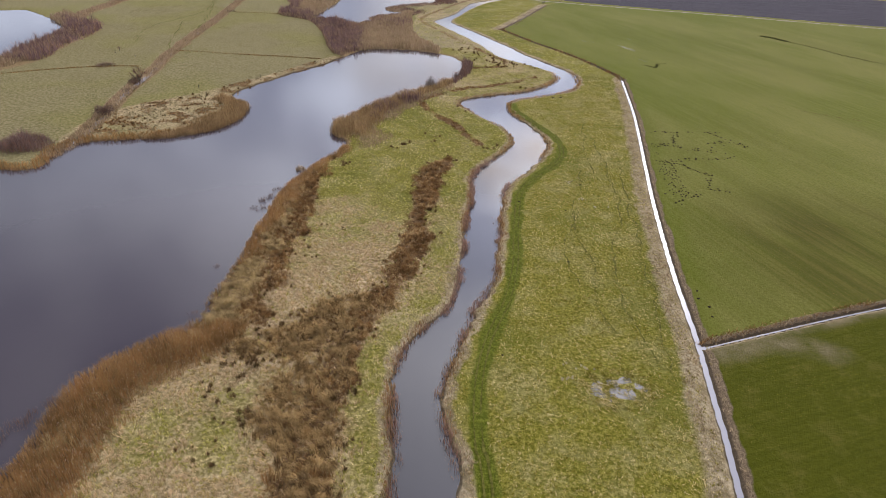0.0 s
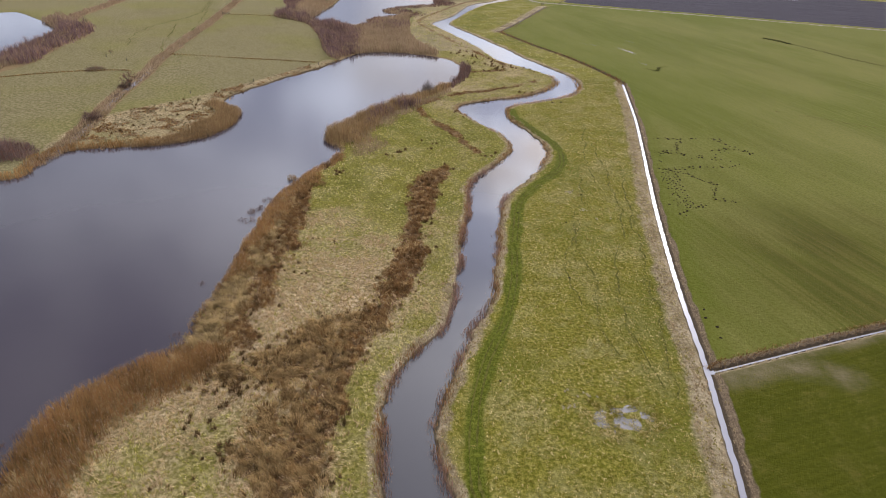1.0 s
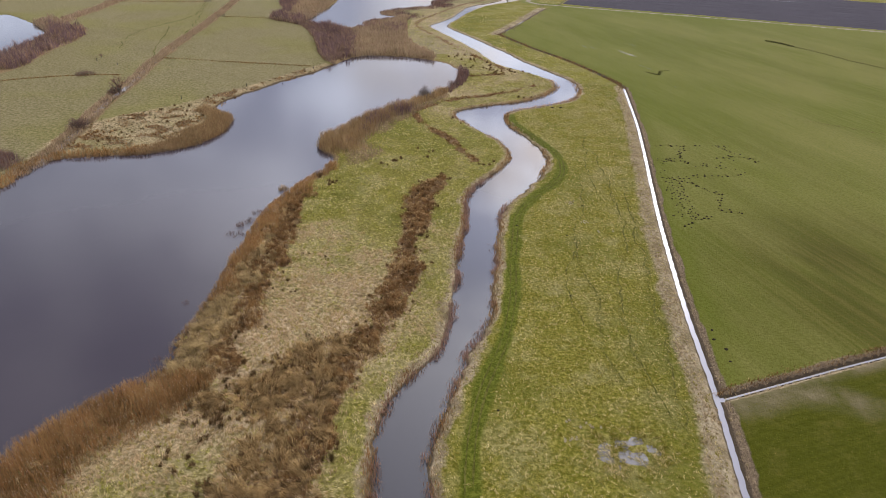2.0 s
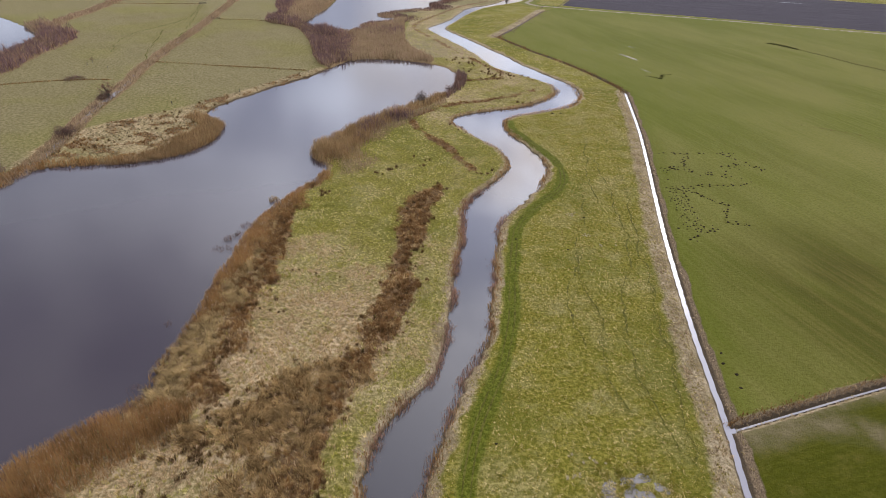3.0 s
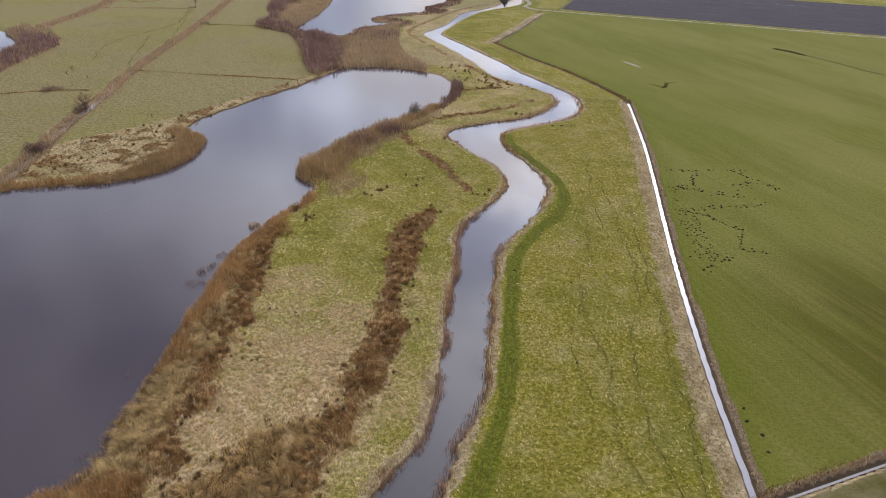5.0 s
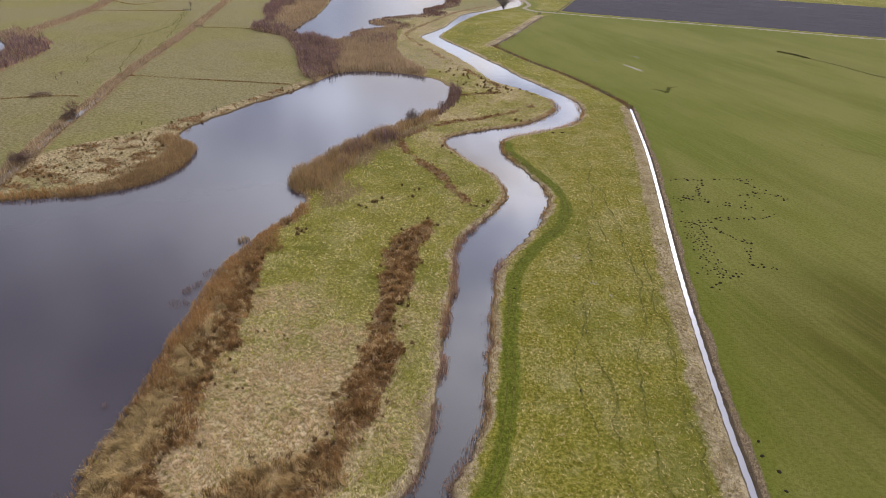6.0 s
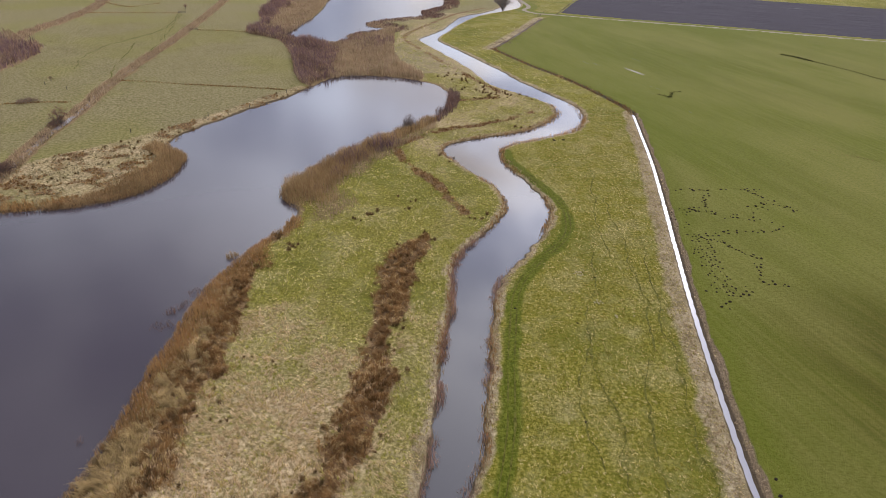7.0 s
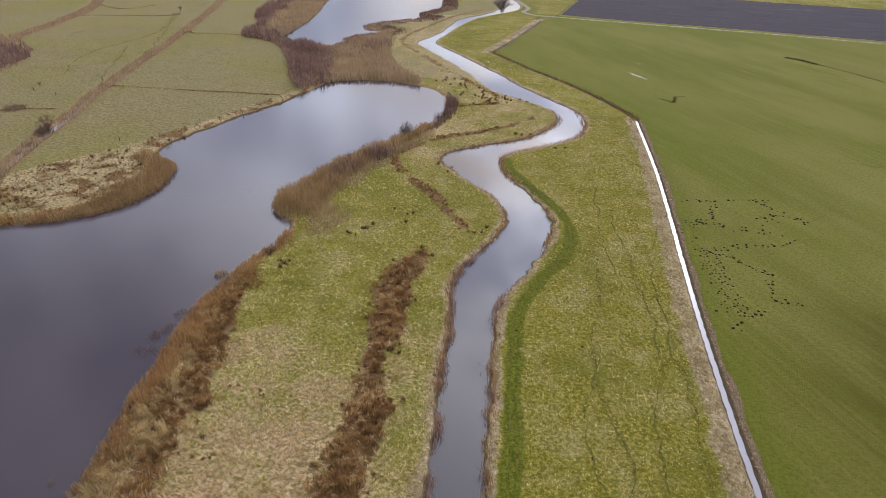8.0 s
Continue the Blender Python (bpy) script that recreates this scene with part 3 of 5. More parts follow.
GREY_TWIG = stalk_material("grey_twigs", (0.13, 0.115, 0.11), (0.38, 0.34, 0.31), (0.28, 0.2, 0.16), 0.2, 0.15)
BARK = stalk_material("bark", (0.09, 0.075, 0.06), (0.20, 0.165, 0.13), (0.13, 0.10, 0.08), 0.2, 0.0)


# ---- builders ----
def raw_mesh(name, verts, tris, mat, smooth=False, tone=None):
    """A triangle mesh from arrays, with a shade for each vertex."""
    me = bpy.data.meshes.new(name)
    verts, tris = np.asarray(verts, np.float32), np.asarray(tris, np.int32)
    me.vertices.add(len(verts))
    me.vertices.foreach_set("co", verts.ravel())
    me.loops.add(tris.size)
    me.loops.foreach_set("vertex_index", tris.ravel())
    me.polygons.add(len(tris))
    me.polygons.foreach_set("loop_start", np.arange(len(tris), dtype=np.int32) * 3)
    me.polygons.foreach_set("use_smooth", np.full(len(tris), smooth))
    me.materials.append(mat)
    me.update(calc_edges=True)
    me.attributes.new("tuft", "FLOAT", "POINT").data.foreach_set("value", np.full(len(verts), 0.5, np.float32) if tone is None else tone.astype(np.float32))
    return new(name, me)


rng = np.random.default_rng(7)


def scatter(box, per_m2, share):
    """Random places in a box (x0, y0, x1, y1), kept by a share of 0 to 1."""
    x0, y0, x1, y1 = box
    n = int((x1 - x0) * (y1 - y0) * per_m2)
    px, py = rng.uniform(x0, x1, n), rng.uniform(y0, y1, n)
    keep = rng.random(n) < share(px, py)
    return px[keep], py[keep]


def blades_mesh(name, px, py, height, width, lean, heading, mat, sink=0.03, base=None, lodged=False, tone=None):
    """One bent blade at each place: a stem that leans along heading and a tip."""
    n = len(px)
    pz = (sample(HEIGHT, px, py) if base is None else base) - sink
    turn = heading + math.pi / 2 + rng.normal(0, 0.3, n) if lodged else rng.uniform(0, math.pi, n)
    sx, sy = np.cos(turn) * width / 2, np.sin(turn) * width / 2
    lx, ly = np.cos(heading) * lean, np.sin(heading) * lean
    rise = np.sqrt(np.maximum(height ** 2 - (lean * 0.95) ** 2, (0.12 * height) ** 2))
    v = np.empty((n, 5, 3))
    v[:, 0] = np.stack([px - sx, py - sy, pz], 1)
    v[:, 1] = np.stack([px + sx, py + sy, pz], 1)
    v[:, 2] = np.stack([px + sx * 0.8 + lx * 0.35, py + sy * 0.8 + ly * 0.35, pz + rise * 0.65], 1)
    v[:, 3] = np.stack([px - sx * 0.8 + lx * 0.35, py - sy * 0.8 + ly * 0.35, pz + rise * 0.65], 1)
    v[:, 4] = np.stack([px + lx, py + ly, pz + rise * (0.62 if lodged else 1.0)], 1)
    t = np.arange(n)[:, None, None] * 5 + np.array([[0, 1, 2], [0, 2, 3], [3, 2, 4]])
    return raw_mesh(name, v.reshape(-1, 3), t.reshape(-1, 3), mat, tone=np.repeat(rng.random(n) if tone is None else tone, 5))


# ---- ground ----
ny, nx = shape
idx = np.arange(nx * ny).reshape(shape)
quads = np.stack([idx[:-1, :-1], idx[:-1, 1:], idx[1:, 1:], idx[1:, :-1]], -1).reshape(-1, 4)
tris = np.concatenate([quads[:, [0, 1, 2]], quads[:, [0, 2, 3]]])
ground = tagged(raw_mesh("ground", np.stack([x, y, HEIGHT], 1), tris, GROUND, True), "flat marshland with rough grass, pasture, a crop field and ploughed soil", "ground", kind="structure")
for key, value in COVER.items():
    ground.data.attributes.new(key, "FLOAT_COLOR", "POINT").data.foreach_set("color", value.astype(np.float32).ravel())


def water_sheet(name, outline, mat, label):
    bm = bmesh.new()
    ring = [bm.verts.new((px, py, WATER)) for px, py in outline]
    edges = [bm.edges.new((p, q)) for p, q in zip(ring, ring[1:] + ring[:1])]
    bmesh.ops.triangle_fill(bm, use_beauty=True, use_dissolve=False, edges=edges, normal=(0, 0, 1))
    for f in bm.faces:
        if f.normal.z < 0:
            f.normal_flip()
    me = bpy.data.meshes.new(name)
    bm.to_mesh(me)
    bm.free()
    me.materials.append(mat)
    return tagged(new(name, me), label, "water", kind="structure")


def strip(line, left, right):
    """The outline of a band along a line."""
    d = np.gradient(line, axis=0)
    n = np.stack([-d[:, 1], d[:, 0]], 1) / np.hypot(d[:, 0], d[:, 1])[:, None]
    return np.concatenate([line + n * left, (line - n * right)[::-1]])


def widened(west, east, by):
    a, c = curve_points(west, step=3), curve_points(east, step=3)
    return np.concatenate([strip(a, by, 0)[:len(a)], strip(c, 0, by)[len(c):]])


def grown(outline, by):
    """A closed outline pushed outwards."""
    area = np.sum(outline[:, 0] * np.roll(outline[:, 1], -1) - np.roll(outline[:, 0], -1) * outline[:, 1])
    d = np.roll(outline, -1, 0) - np.roll(outline, 1, 0)
    n = np.stack([d[:, 1], -d[:, 0]], 1) / (np.hypot(d[:, 0], d[:, 1])[:, None] + 1e-9)
    return outline + n * by * np.sign(area)


water_sheet("water_river", widened(RIVER_WEST, RIVER_EAST, 1.0), RIVER_WATER, "calm winding river reflecting a cloudy sky")
water_sheet("water_lake", grown(LAKE, 1.0), LAKE_WATER, "still dull grey lake under an overcast sky")
water_sheet("water_far_lake", grown(FAR_LAKE, 1.0), LAKE_WATER, "pale still lake beyond the reed marsh")
water_sheet("water_pond", grown(POND, 1.5), LAKE_WATER, "pale pond ringed with reeds")
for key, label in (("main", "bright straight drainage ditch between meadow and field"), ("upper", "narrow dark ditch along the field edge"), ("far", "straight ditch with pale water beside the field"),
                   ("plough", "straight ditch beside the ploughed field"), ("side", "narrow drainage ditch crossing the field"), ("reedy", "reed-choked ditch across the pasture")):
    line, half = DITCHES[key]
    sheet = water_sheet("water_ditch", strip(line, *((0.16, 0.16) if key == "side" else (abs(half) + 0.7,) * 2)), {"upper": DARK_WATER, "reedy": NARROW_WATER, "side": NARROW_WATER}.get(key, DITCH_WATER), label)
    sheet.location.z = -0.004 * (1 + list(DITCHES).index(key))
hollow_ring = np.array([(25.6 + 4.6 * math.cos(s), 69.3 + 3.4 * math.sin(s)) for s in np.linspace(0, 2 * math.pi, 24, endpoint=False)])
pool = water_sheet("water_pool", hollow_ring, POOL_WATER, "shallow flooded patch in the meadow grass")
pool.location.z = -WATER - 0.03

# ---- reeds ----
def reed_bed(name, box, per_m2, share, tall, mat, label, thick=0.05, seed_tilt=0.35, plumes=0.0, lumpy=0.9):
    px, py = scatter(box, per_m2, share)
    n = len(px)
    h = tall * rng.uniform(0.65, 1.15, n) * np.clip(1 + lumpy * bumps(px, py, 5, 61, 2), 0.25, 2) * (0.55 + 0.45 * np.clip(share(px, py), 0, 1))
    base = np.maximum(sample(HEIGHT, px, py), WATER - 0.4)
    ob = blades_mesh(name, px, py, h, thick * rng.uniform(0.7, 1.5, n), h * rng.uniform(0.05, seed_tilt, n), rng.normal(2.6, 0.9, n), mat, base=base, tone=np.clip(0.5 + 1.0 * bumps(px, py, 1.1, 67, 2) + 1.0 * bumps(px, py, 6.0, 68, 3) + rng.normal(0, 0.18, n), 0, 1))
    tagged(ob, label, "reeds", kind="stuff")
    if plumes:
        k = rng.random(n) < plumes
        m = int(k.sum())
        heads = blades_mesh("plumes", px[k], py[k], np.full(m, 0.22), 0.06 * rng.uniform(0.7, 1.3, m), rng.uniform(0.08, 0.2, m), rng.normal(2.6, 0.9, m), PLUME, base=base[k] + h[k] * 0.86)
        tagged(heads, "pale fluffy seed heads", kind="stuff").parent = ob
    return ob


def near_lake(lo, hi, low=None):
    return lambda px, py: ease(sample(lake, px, py), lo - 0.5, lo + 0.3) * ease(-sample(lake, px, py), -hi, -hi * 0.6) * (1 if low is None else low(px, py))


reed_bed("reed_belt", (-62, 30, -30, 92), 34, near_lake(-0.6, 11.0, lambda px, py: ease(-py + 9 * bumps(px, py, 5, 72, 2), -84, -77)), 1.9, REED, "tall rust-brown dead reeds along the lake shore", 0.052, plumes=0.1)
reed_bed("reed_belt", (-48, 84, -24, 166), 34, lambda px, py: ease(sample(lake, px, py), -1.0, -0.2) * ease(np.interp(py, [84, 98, 108, 128, 142, 152, 160], [0.6, 1.4, 4.6, 5.6, 4.6, 3.2, 2.5]) + 5 * bumps(px, py, 7, 71) - sample(lake, px, py), -0.5, 3), 1.45, REED, "rust-brown dead reeds along the lake shore", 0.052, plumes=0.1)
reed_bed("reed_clump", (-38, 165, 2, 240), 16, near_lake(-1.0, 14, lambda px, py: ease(py - px * 0.35 + 5 * bumps(px, py, 6, 63), 178, 186) * ease(np.interp(py, [170, 185, 200, 215, 235], [13, 12, 9, 6, 4]) + 6 * bumps(px, py, 6, 64, 2) - sample(lake, px, py), -0.5, 3.5)), 2.7, REED_PALE, "dense golden reed clump on the lake edge", 0.08)
reed_bed("reed_skirt", (-34, 164, 2, 238), 10, lambda px, py: ease(np.interp(py, [164, 172, 200, 235], [10, 13, 12, 6]) + 5 * bumps(px, py, 5, 65) - sample(lake, px, py), 0, 3) * ease(sample(lake, px, py), 2, 5), 1.2, MARSH_PALE, "low pinkish reeds at the foot of the clump", 0.08)
reed_bed("reed_clump", (-92, 160, -56, 214), 22, near_lake(-1.0, 12, lambda px, py: ease(np.interp(px, [-92, -84, -76, -66], [-2.5, 0.0, 4.5, 11]) + 7 * bumps(px, py, 6, 66) - sample(lake, px, py), -0.5, 3) * ease(-py - (px + 66) * 0.5, -208, -202)), 1.9, REED_PALE, "golden reeds fringing the grassy spit", 0.058)
reed_bed("reed_fringe", (-112, 138, -80, 172), 10, near_lake(-0.6, 4.0), 1.6, REED, "brown reeds at the mouth of the ditch", 0.08)
reed_bed("reed_marsh", (-105, 276, -30, 400), 4.5, lambda px, py: ease(-sample(marsh, px, py), -0.8, 0.4) * ease(-px + 10 * bumps(px, py, 12, 62), 36, 48), 1.7, MARSH_REED, "wide brown reed marsh between two lakes", 0.16, lumpy=1.8)
reed_bed("reed_marsh", (-112, 366, -68, 545), 3.2, lambda px, py: ease(-sample(marsh, px, py), -0.8, 0.4) * ease(px + 8 * bumps(px, py, 9, 69), -104, -92), 1.7, MARSH_PALE, "golden reeds on the shore of the far lake", 0.18, lumpy=1.6)
reed_bed("reed_marsh", (-60, 276, 0, 420), 5, lambda px, py: ease(-sample(marsh, px, py), -0.8, 0.4) * ease(px + 10 * bumps(px, py, 12, 62), -50, -38), 2.2, MARSH_PALE, "golden-brown reeds at the marsh edge", 0.15)
reed_bed("reed_ditch", (-170, 150, -95, 520), 8, lambda px, py: ease(-sample(ditch["reedy"], px, py), -2.1, -1.1) * (1 - 0.9 * np.exp(-((py - 227) / 9) ** 2)), 1.4, MARSH_PALE, "line of brown reeds filling a pasture ditch", 0.11)
reed_bed("reed_fringe", (-210, 215, -160, 390), 2.5, lambda px, py: ease(sample(pond, px, py), -1, 0.5) * ease(-sample(pond, px, py), -15, -11), 2.2, MARSH_REED, "dark brown reeds round the pond", 0.18)
reed_bed("reed_line", (-270, 330, -180, 590), 1.8, lambda px, py: ease(-sample(band, px, py), -5, -2.5), 1.3, MARSH_REED, "brown reed strip across the far pasture", 0.2)


reed_bed("spit_reeds", (-45, 374, 14, 530), 3.6, lambda px, py: ease(-sample(far_lake, px, py), -15, -9) * ease(sample(far_lake, px, py), -0.8, 0.2) * (0.4 + 0.6 * ease(bumps(px, py, 9, 84), -0.1, 0.1)), 1.3, TWIG, "low grey-brown reeds on the far spits", 0.2)
reed_bed("reed_tuft", (-39, 144, -31, 157), 30, lambda px, py: ease(-np.hypot(px + 36.3, py - 148.2), -1.5, -0.8), 1.8, REED_PALE, "round tuft of golden reeds in the lake", 0.06)


def bank_side(lo, hi, rough):
    return lambda px, py: ease(sample(river, px, py), lo - 0.3, lo) * ease(-sample(river, px, py), -hi, -hi * 0.5) * ease(bumps(px, py, 11, 81, 2), *rough)


reed_bed("bank_reeds", (-12, 30, 60, 260), 13, bank_side(-0.3, 1.3, (-0.2, 0.05)), 0.9, REED, "low brown reeds along both river banks", 0.06)
nearer_west = np.where(away(x, y, curve_points(RIVER_WEST, step=4)) < away(x, y, curve_points(RIVER_EAST, step=4)), 1.0, 0.0)


def in_water(out, west, spans):
    """Stalks standing off one bank, over stretches of the river."""
    def share(px, py):
        along = np.maximum.reduce([ease(py, lo - 3, lo + 3) * ease(-py, -hi - 3, -hi + 3) for lo, hi in spans])
        side = sample(nearer_west, px, py)
        return ease(-np.abs(sample(river, px, py) + out * 0.2), -out, -out * 0.15) * along * (side if west else 1 - side) * ease(bumps(px, py, 5, 82, 2), -0.34, 0.08)
    return share


reed_bed("bank_reeds", (-12, 44, 20, 170), 30, in_water(1.1, True, [(44, 102), (106, 160)]), 1.2, STREAM_REED, "reddish reeds standing along the river edge", 0.05)
reed_bed("bank_reeds", (-4, 50, 20, 160), 26, in_water(1.2, False, [(54, 74), (78, 102), (112, 124), (134, 146)]), 1.2, STREAM_REED, "reddish reeds standing along the river edge", 0.05)
reed_bed("bank_reeds", (15, 212, 60, 262), 5, lambda px, py: ease(-np.abs(sample(river, px, py) + 0.7), -1.3, -0.3) * (px > 20), 1.2, REED, "sparse thin reeds in the river bend", 0.06)
def clumps(spots):
    return lambda px, py: np.maximum.reduce([ease(-np.hypot(px - cx, (py - cy) * 0.8) / r + 0.8 * bumps(px, py, 1.4, 83, 2), -1.0, -0.3) for cx, cy, r in spots])


reed_bed("water_reeds", (-60, 48, -34, 140), 15, clumps([(-53.2, 59.5, 2.2), (-52.2, 63.5, 1.6), (-54.5, 57, 1.6), (-39.6, 131.5, 1.9), (-40.8, 129.5, 1.5), (-38.8, 135, 2.0), (-41.5, 125, 1.6), (-39.8, 125.5, 1.9), (-41.5, 100, 0.7), (-40.5, 84.5, 1.0)]), 1.2, TWIG, "sparse dark stalks standing in the lake", 0.05)
reed_bed("water_reeds", (16, 176, 30, 194), 8, clumps([(26, 184, 0.9), (25, 186.5, 0.7)]), 0.9, TWIG, "sparse stalks standing in the river", 0.06)
reed_bed("water_reeds", (6, 112, 14, 130), 8, clumps([(11, 121, 0.9), (10.8, 124, 0.7), (10.6, 117, 0.6)]), 0.9, TWIG, "sparse stalks standing in the river", 0.05)

# ---- grass ----
def grass(name, box, per_m2, share, tall, wide, bend, mat, label, swirl=9.0, category="grass", lumpy=0.0, tuft=5, spread=0.13, wander=0.35):
    """Lodged grass: tufts of blades combed one way, the way turning slowly over the ground."""
    cx, cy = scatter(box, per_m2 / tuft, share)
    own = np.repeat(np.arange(len(cx)), tuft)
    n = len(own)
    px, py = cx[own] + rng.normal(0, spread, n), cy[own] + rng.normal(0, spread, n)
    size = rng.uniform(0.6, 1.35, len(cx)) * np.clip(1 + lumpy * bumps(cx, cy, 1.5, 97, 2), 0.3, 2.0)
    h = tall * size[own] * rng.uniform(0.75, 1.2, n)
    heading = (2.4 + 5.0 * bumps(cx, cy, swirl, 91, 2) + rng.normal(0, wander, len(cx)))[own] + rng.normal(0, 0.2, n)
    ob = blades_mesh(name, px, py, h, wide * rng.uniform(0.6, 1.4, n), h * rng.uniform(bend * 0.75, min(bend * 1.1, 0.98), n), heading, mat, lodged=True, tone=rng.random(len(cx))[own])
    return tagged(ob, label, category, kind="stuff")


def cover(key, k):
    grid = COVER[key][:, k]
    return lambda px, py: sample(grid, px, py)


is_island, is_meadow = np.where(island, 1.0, 0.0), np.where(meadow, 1.0, 0.0)
dry_at, brown_at, reedy_at = cover("cover_a", 0), cover("cover_a", 1), cover("cover_b", 0)
is_sedge = lambda px, py: ease(brown_at(px, py) + 0.8 * bumps(px, py, 2.2, 93, 2), 0.3, 0.75)
grass("dead_grass", (-58, 30, 20, 165), 26, lambda px, py: ease(dry_at(px, py) + 0.7 * bumps(px, py, 3, 92), 0.25, 0.75) * (1 - 0.6 * is_sedge(px, py)) * ease(sample(wet, px, py), 0.8, 1.6), 0.62, 0.055, 0.93, STRAW, "pale flattened dead grass on rough land", 4, tuft=6, spread=0.15)
grass("brown_sedge", (-50, 30, 20, 165), 52, lambda px, py: is_sedge(px, py) * sample(is_island, px, py) * (1 - sample(heathy, px, py)), 0.95, 0.05, 0.86, RUST, "dark brown lodged sedge in a winding band", 3.0, lumpy=2.2, tuft=16, spread=0.22, wander=0.5)
grass("heath_grass", (-36, 44, -6, 94), 62, lambda px, py: sample(heathy, px, py), 1.2, 0.06, 0.88, HEATHER, "olive-brown lodged sedge matted in swirling locks", 2.4, lumpy=2.0, tuft=20, spread=0.24, wander=0.4)
grass("lodged_reed", (-60, 44, -16, 152), 52, lambda px, py: ease(reedy_at(px, py), 0.25, 0.6) * sample(is_island, px, py) * ease(sample(lake, px, py) + 2.2 * ease(-np.abs(py - 92), -14, -9), 1.8, 4) * (1 - 0.5 * is_sedge(px, py)), 1.25, 0.052, 0.9, LODGED, "olive-brown lodged reeds behind the shore belt", 2.6, "reeds", 2.2, tuft=20, spread=0.24)
grass("brown_sedge", (-30, 160, 50, 300), 16, lambda px, py: is_sedge(px, py) * ease(sample(wet, px, py), 0.5, 1.2) * ease(-sample(lines, px, py), -4, -2), 0.7, 0.1, 0.8, RUST, "broken line of brown sedge on the green bank", 4)
grass("rough_grass", (-50, 30, 60, 270), 14, lambda px, py: sample(is_island, px, py) * ease(sample(wet, px, py), 0.5, 1.2) * (1 - 0.75 * ease(dry_at(px, py), 0.25, 0.85) * ease(sample(river, px, py), 3.5, 8)) * (1 - is_sedge(px, py)), 0.42, 0.07, 0.88, LIVE, "short green tussocky grass", 5)
grass("meadow_grass", (0, 30, 72, 255), 14, lambda px, py: sample(is_meadow, px, py) * ease(sample(river, px, py), 0.6, 1.4) * ease(sample(ditch["main"], px, py), 0.6, 1.4) * ease(sample(track, px, py), 0.9, 2.4) * ease(sample(hollow, px, py), 2.8, 4.2), 0.27, 0.085, 0.85, GREEN, "grazed meadow grass with straw-coloured tufts", 4, tuft=4, spread=0.11, wander=0.8)
grass("bank_grass", (-12, 30, 75, 262), 16, lambda px, py: ease(cover("cover_c", 0)(px, py), 0.3, 0.8) * (1 - ease(cover("cover_b", 2)(px, py), 0.3, 0.6)) * (1 - 0.6 * cover("cover_c", 2)(px, py)), 0.5, 0.06, 0.85, BANK, "straw-coloured grass on the river and ditch banks", 5)
grass("shelf_grass", (-106, 160, -40, 276), 4, lambda px, py: ease(-sample(shelf, px, py), -0.5, 1) * ease(sample(lake, px, py), 0.8, 1.6), 0.6, 0.12, 0.9, SHELF_GRASS, "pale rough grass along the lake spit", 7)
grass("shelf_sedge", (-106, 160, -40, 276), 9, lambda px, py: ease(-sample(shelf, px, py), -0.5, 1) * ease(brown_at(px, py), 0.3, 0.55), 0.6, 0.11, 0.8, RUST, "brown sedge patches on the lake spit", 6)
grass("crop_blades", (40, 46, 104, 205), 5, lambda px, py: ease(-sample(field, px, py), 0.5, 2) * ease(sample(ditch["side"], px, py), 0.6, 1.5), 0.14, 0.09, 0.8, CROP, "short thin crop in drilled rows", 12, tuft=1)
grass("pool_grass", (19, 64, 33, 75), 120, lambda px, py: ease(-sample(hollow, px, py), -5, -3.5) * ease(bumps(px, py, 0.9, 95, 2), -0.12, 0.08), 0.32, 0.06, 0.75, GREEN, "grass tufts poking through the flooded patch", 2)
grass("lane_grass", (3, 30, 36, 214), 14, lambda px, py: ease(-sample(track, px, py), -2.3, -0.9) * ease(sample(river, px, py), 1.0, 1.8) * (1 - 0.95 * np.exp(-((sample(track, px, py) - 0.5) / 0.2) ** 2)) * (0.35 + 0.65 * ease(bumps(px, py, 3, 96, 2), -0.2, 0.15)), 0.14, 0.08, 0.8, LANE, "short dark green grass on the mown track", 3, tuft=2)
pasture_share = np.where(river_west_side & ~island & (lakes > 1.5) & (shelf > 0) & (marsh > 0) & (ditch["reedy"] > 2.5), 1.0, 0.0)
grass("pasture_grass", (-180, 150, -40, 400), 1.5, lambda px, py: sample(pasture_share, px, py) * (0.35 + 0.65 * ease(bumps(px, py, 5, 94, 2), -0.15, 0.2)), 0.35, 0.17, 0.88, PASTURE, "pale grazed pasture grass", 6, tuft=1)
grass("north_grass", (-25, 258, 60, 420), 2.2, lambda px, py: ease(sample(wet, px, py), 0.8, 2) * (sample(field, px, py) > 2) * (sample(marsh, px, py) > 0), 0.35, 0.2, 0.85, LIVE, "rough green grass on the far banks", 6)
# willow scrub in the marsh, along the far shore and at the pond
def scrub(name, box, per_m2, share, tall, mat, label, thick):
    return reed_bed(name, box, per_m2, share, tall, mat, label, thick, 0.75, lumpy=2.4)


scrub("willow_scrub", (-112, 276, -30, 545), 3.4, lambda px, py: ease(-sample(marsh, px, py), -0.5, 1) * ease(np.interp(py, [280, 300, 320, 345, 370, 390, 420, 530], [-36, -39, -41, -46, -68, -88, -95, -101]) + 12 * bumps(px, py, 8, 101, 2) - px, -3, 3), 3.0, SCRUB, "leafless purple-brown willow scrub in the marsh", 0.17)
scrub("willow_scrub", (-72, 338, -20, 372), 2.0, lambda px, py: ease(-sample(marsh, px, py), -0.5, 1) * ease(py + 14 * bumps(px, py, 7, 104, 2), 344, 350) * ease(bumps(px, py, 9, 105, 2), -0.2, 0.0), 2.8, SCRUB, "row of leafless willow scrub on the far shore", 0.2)
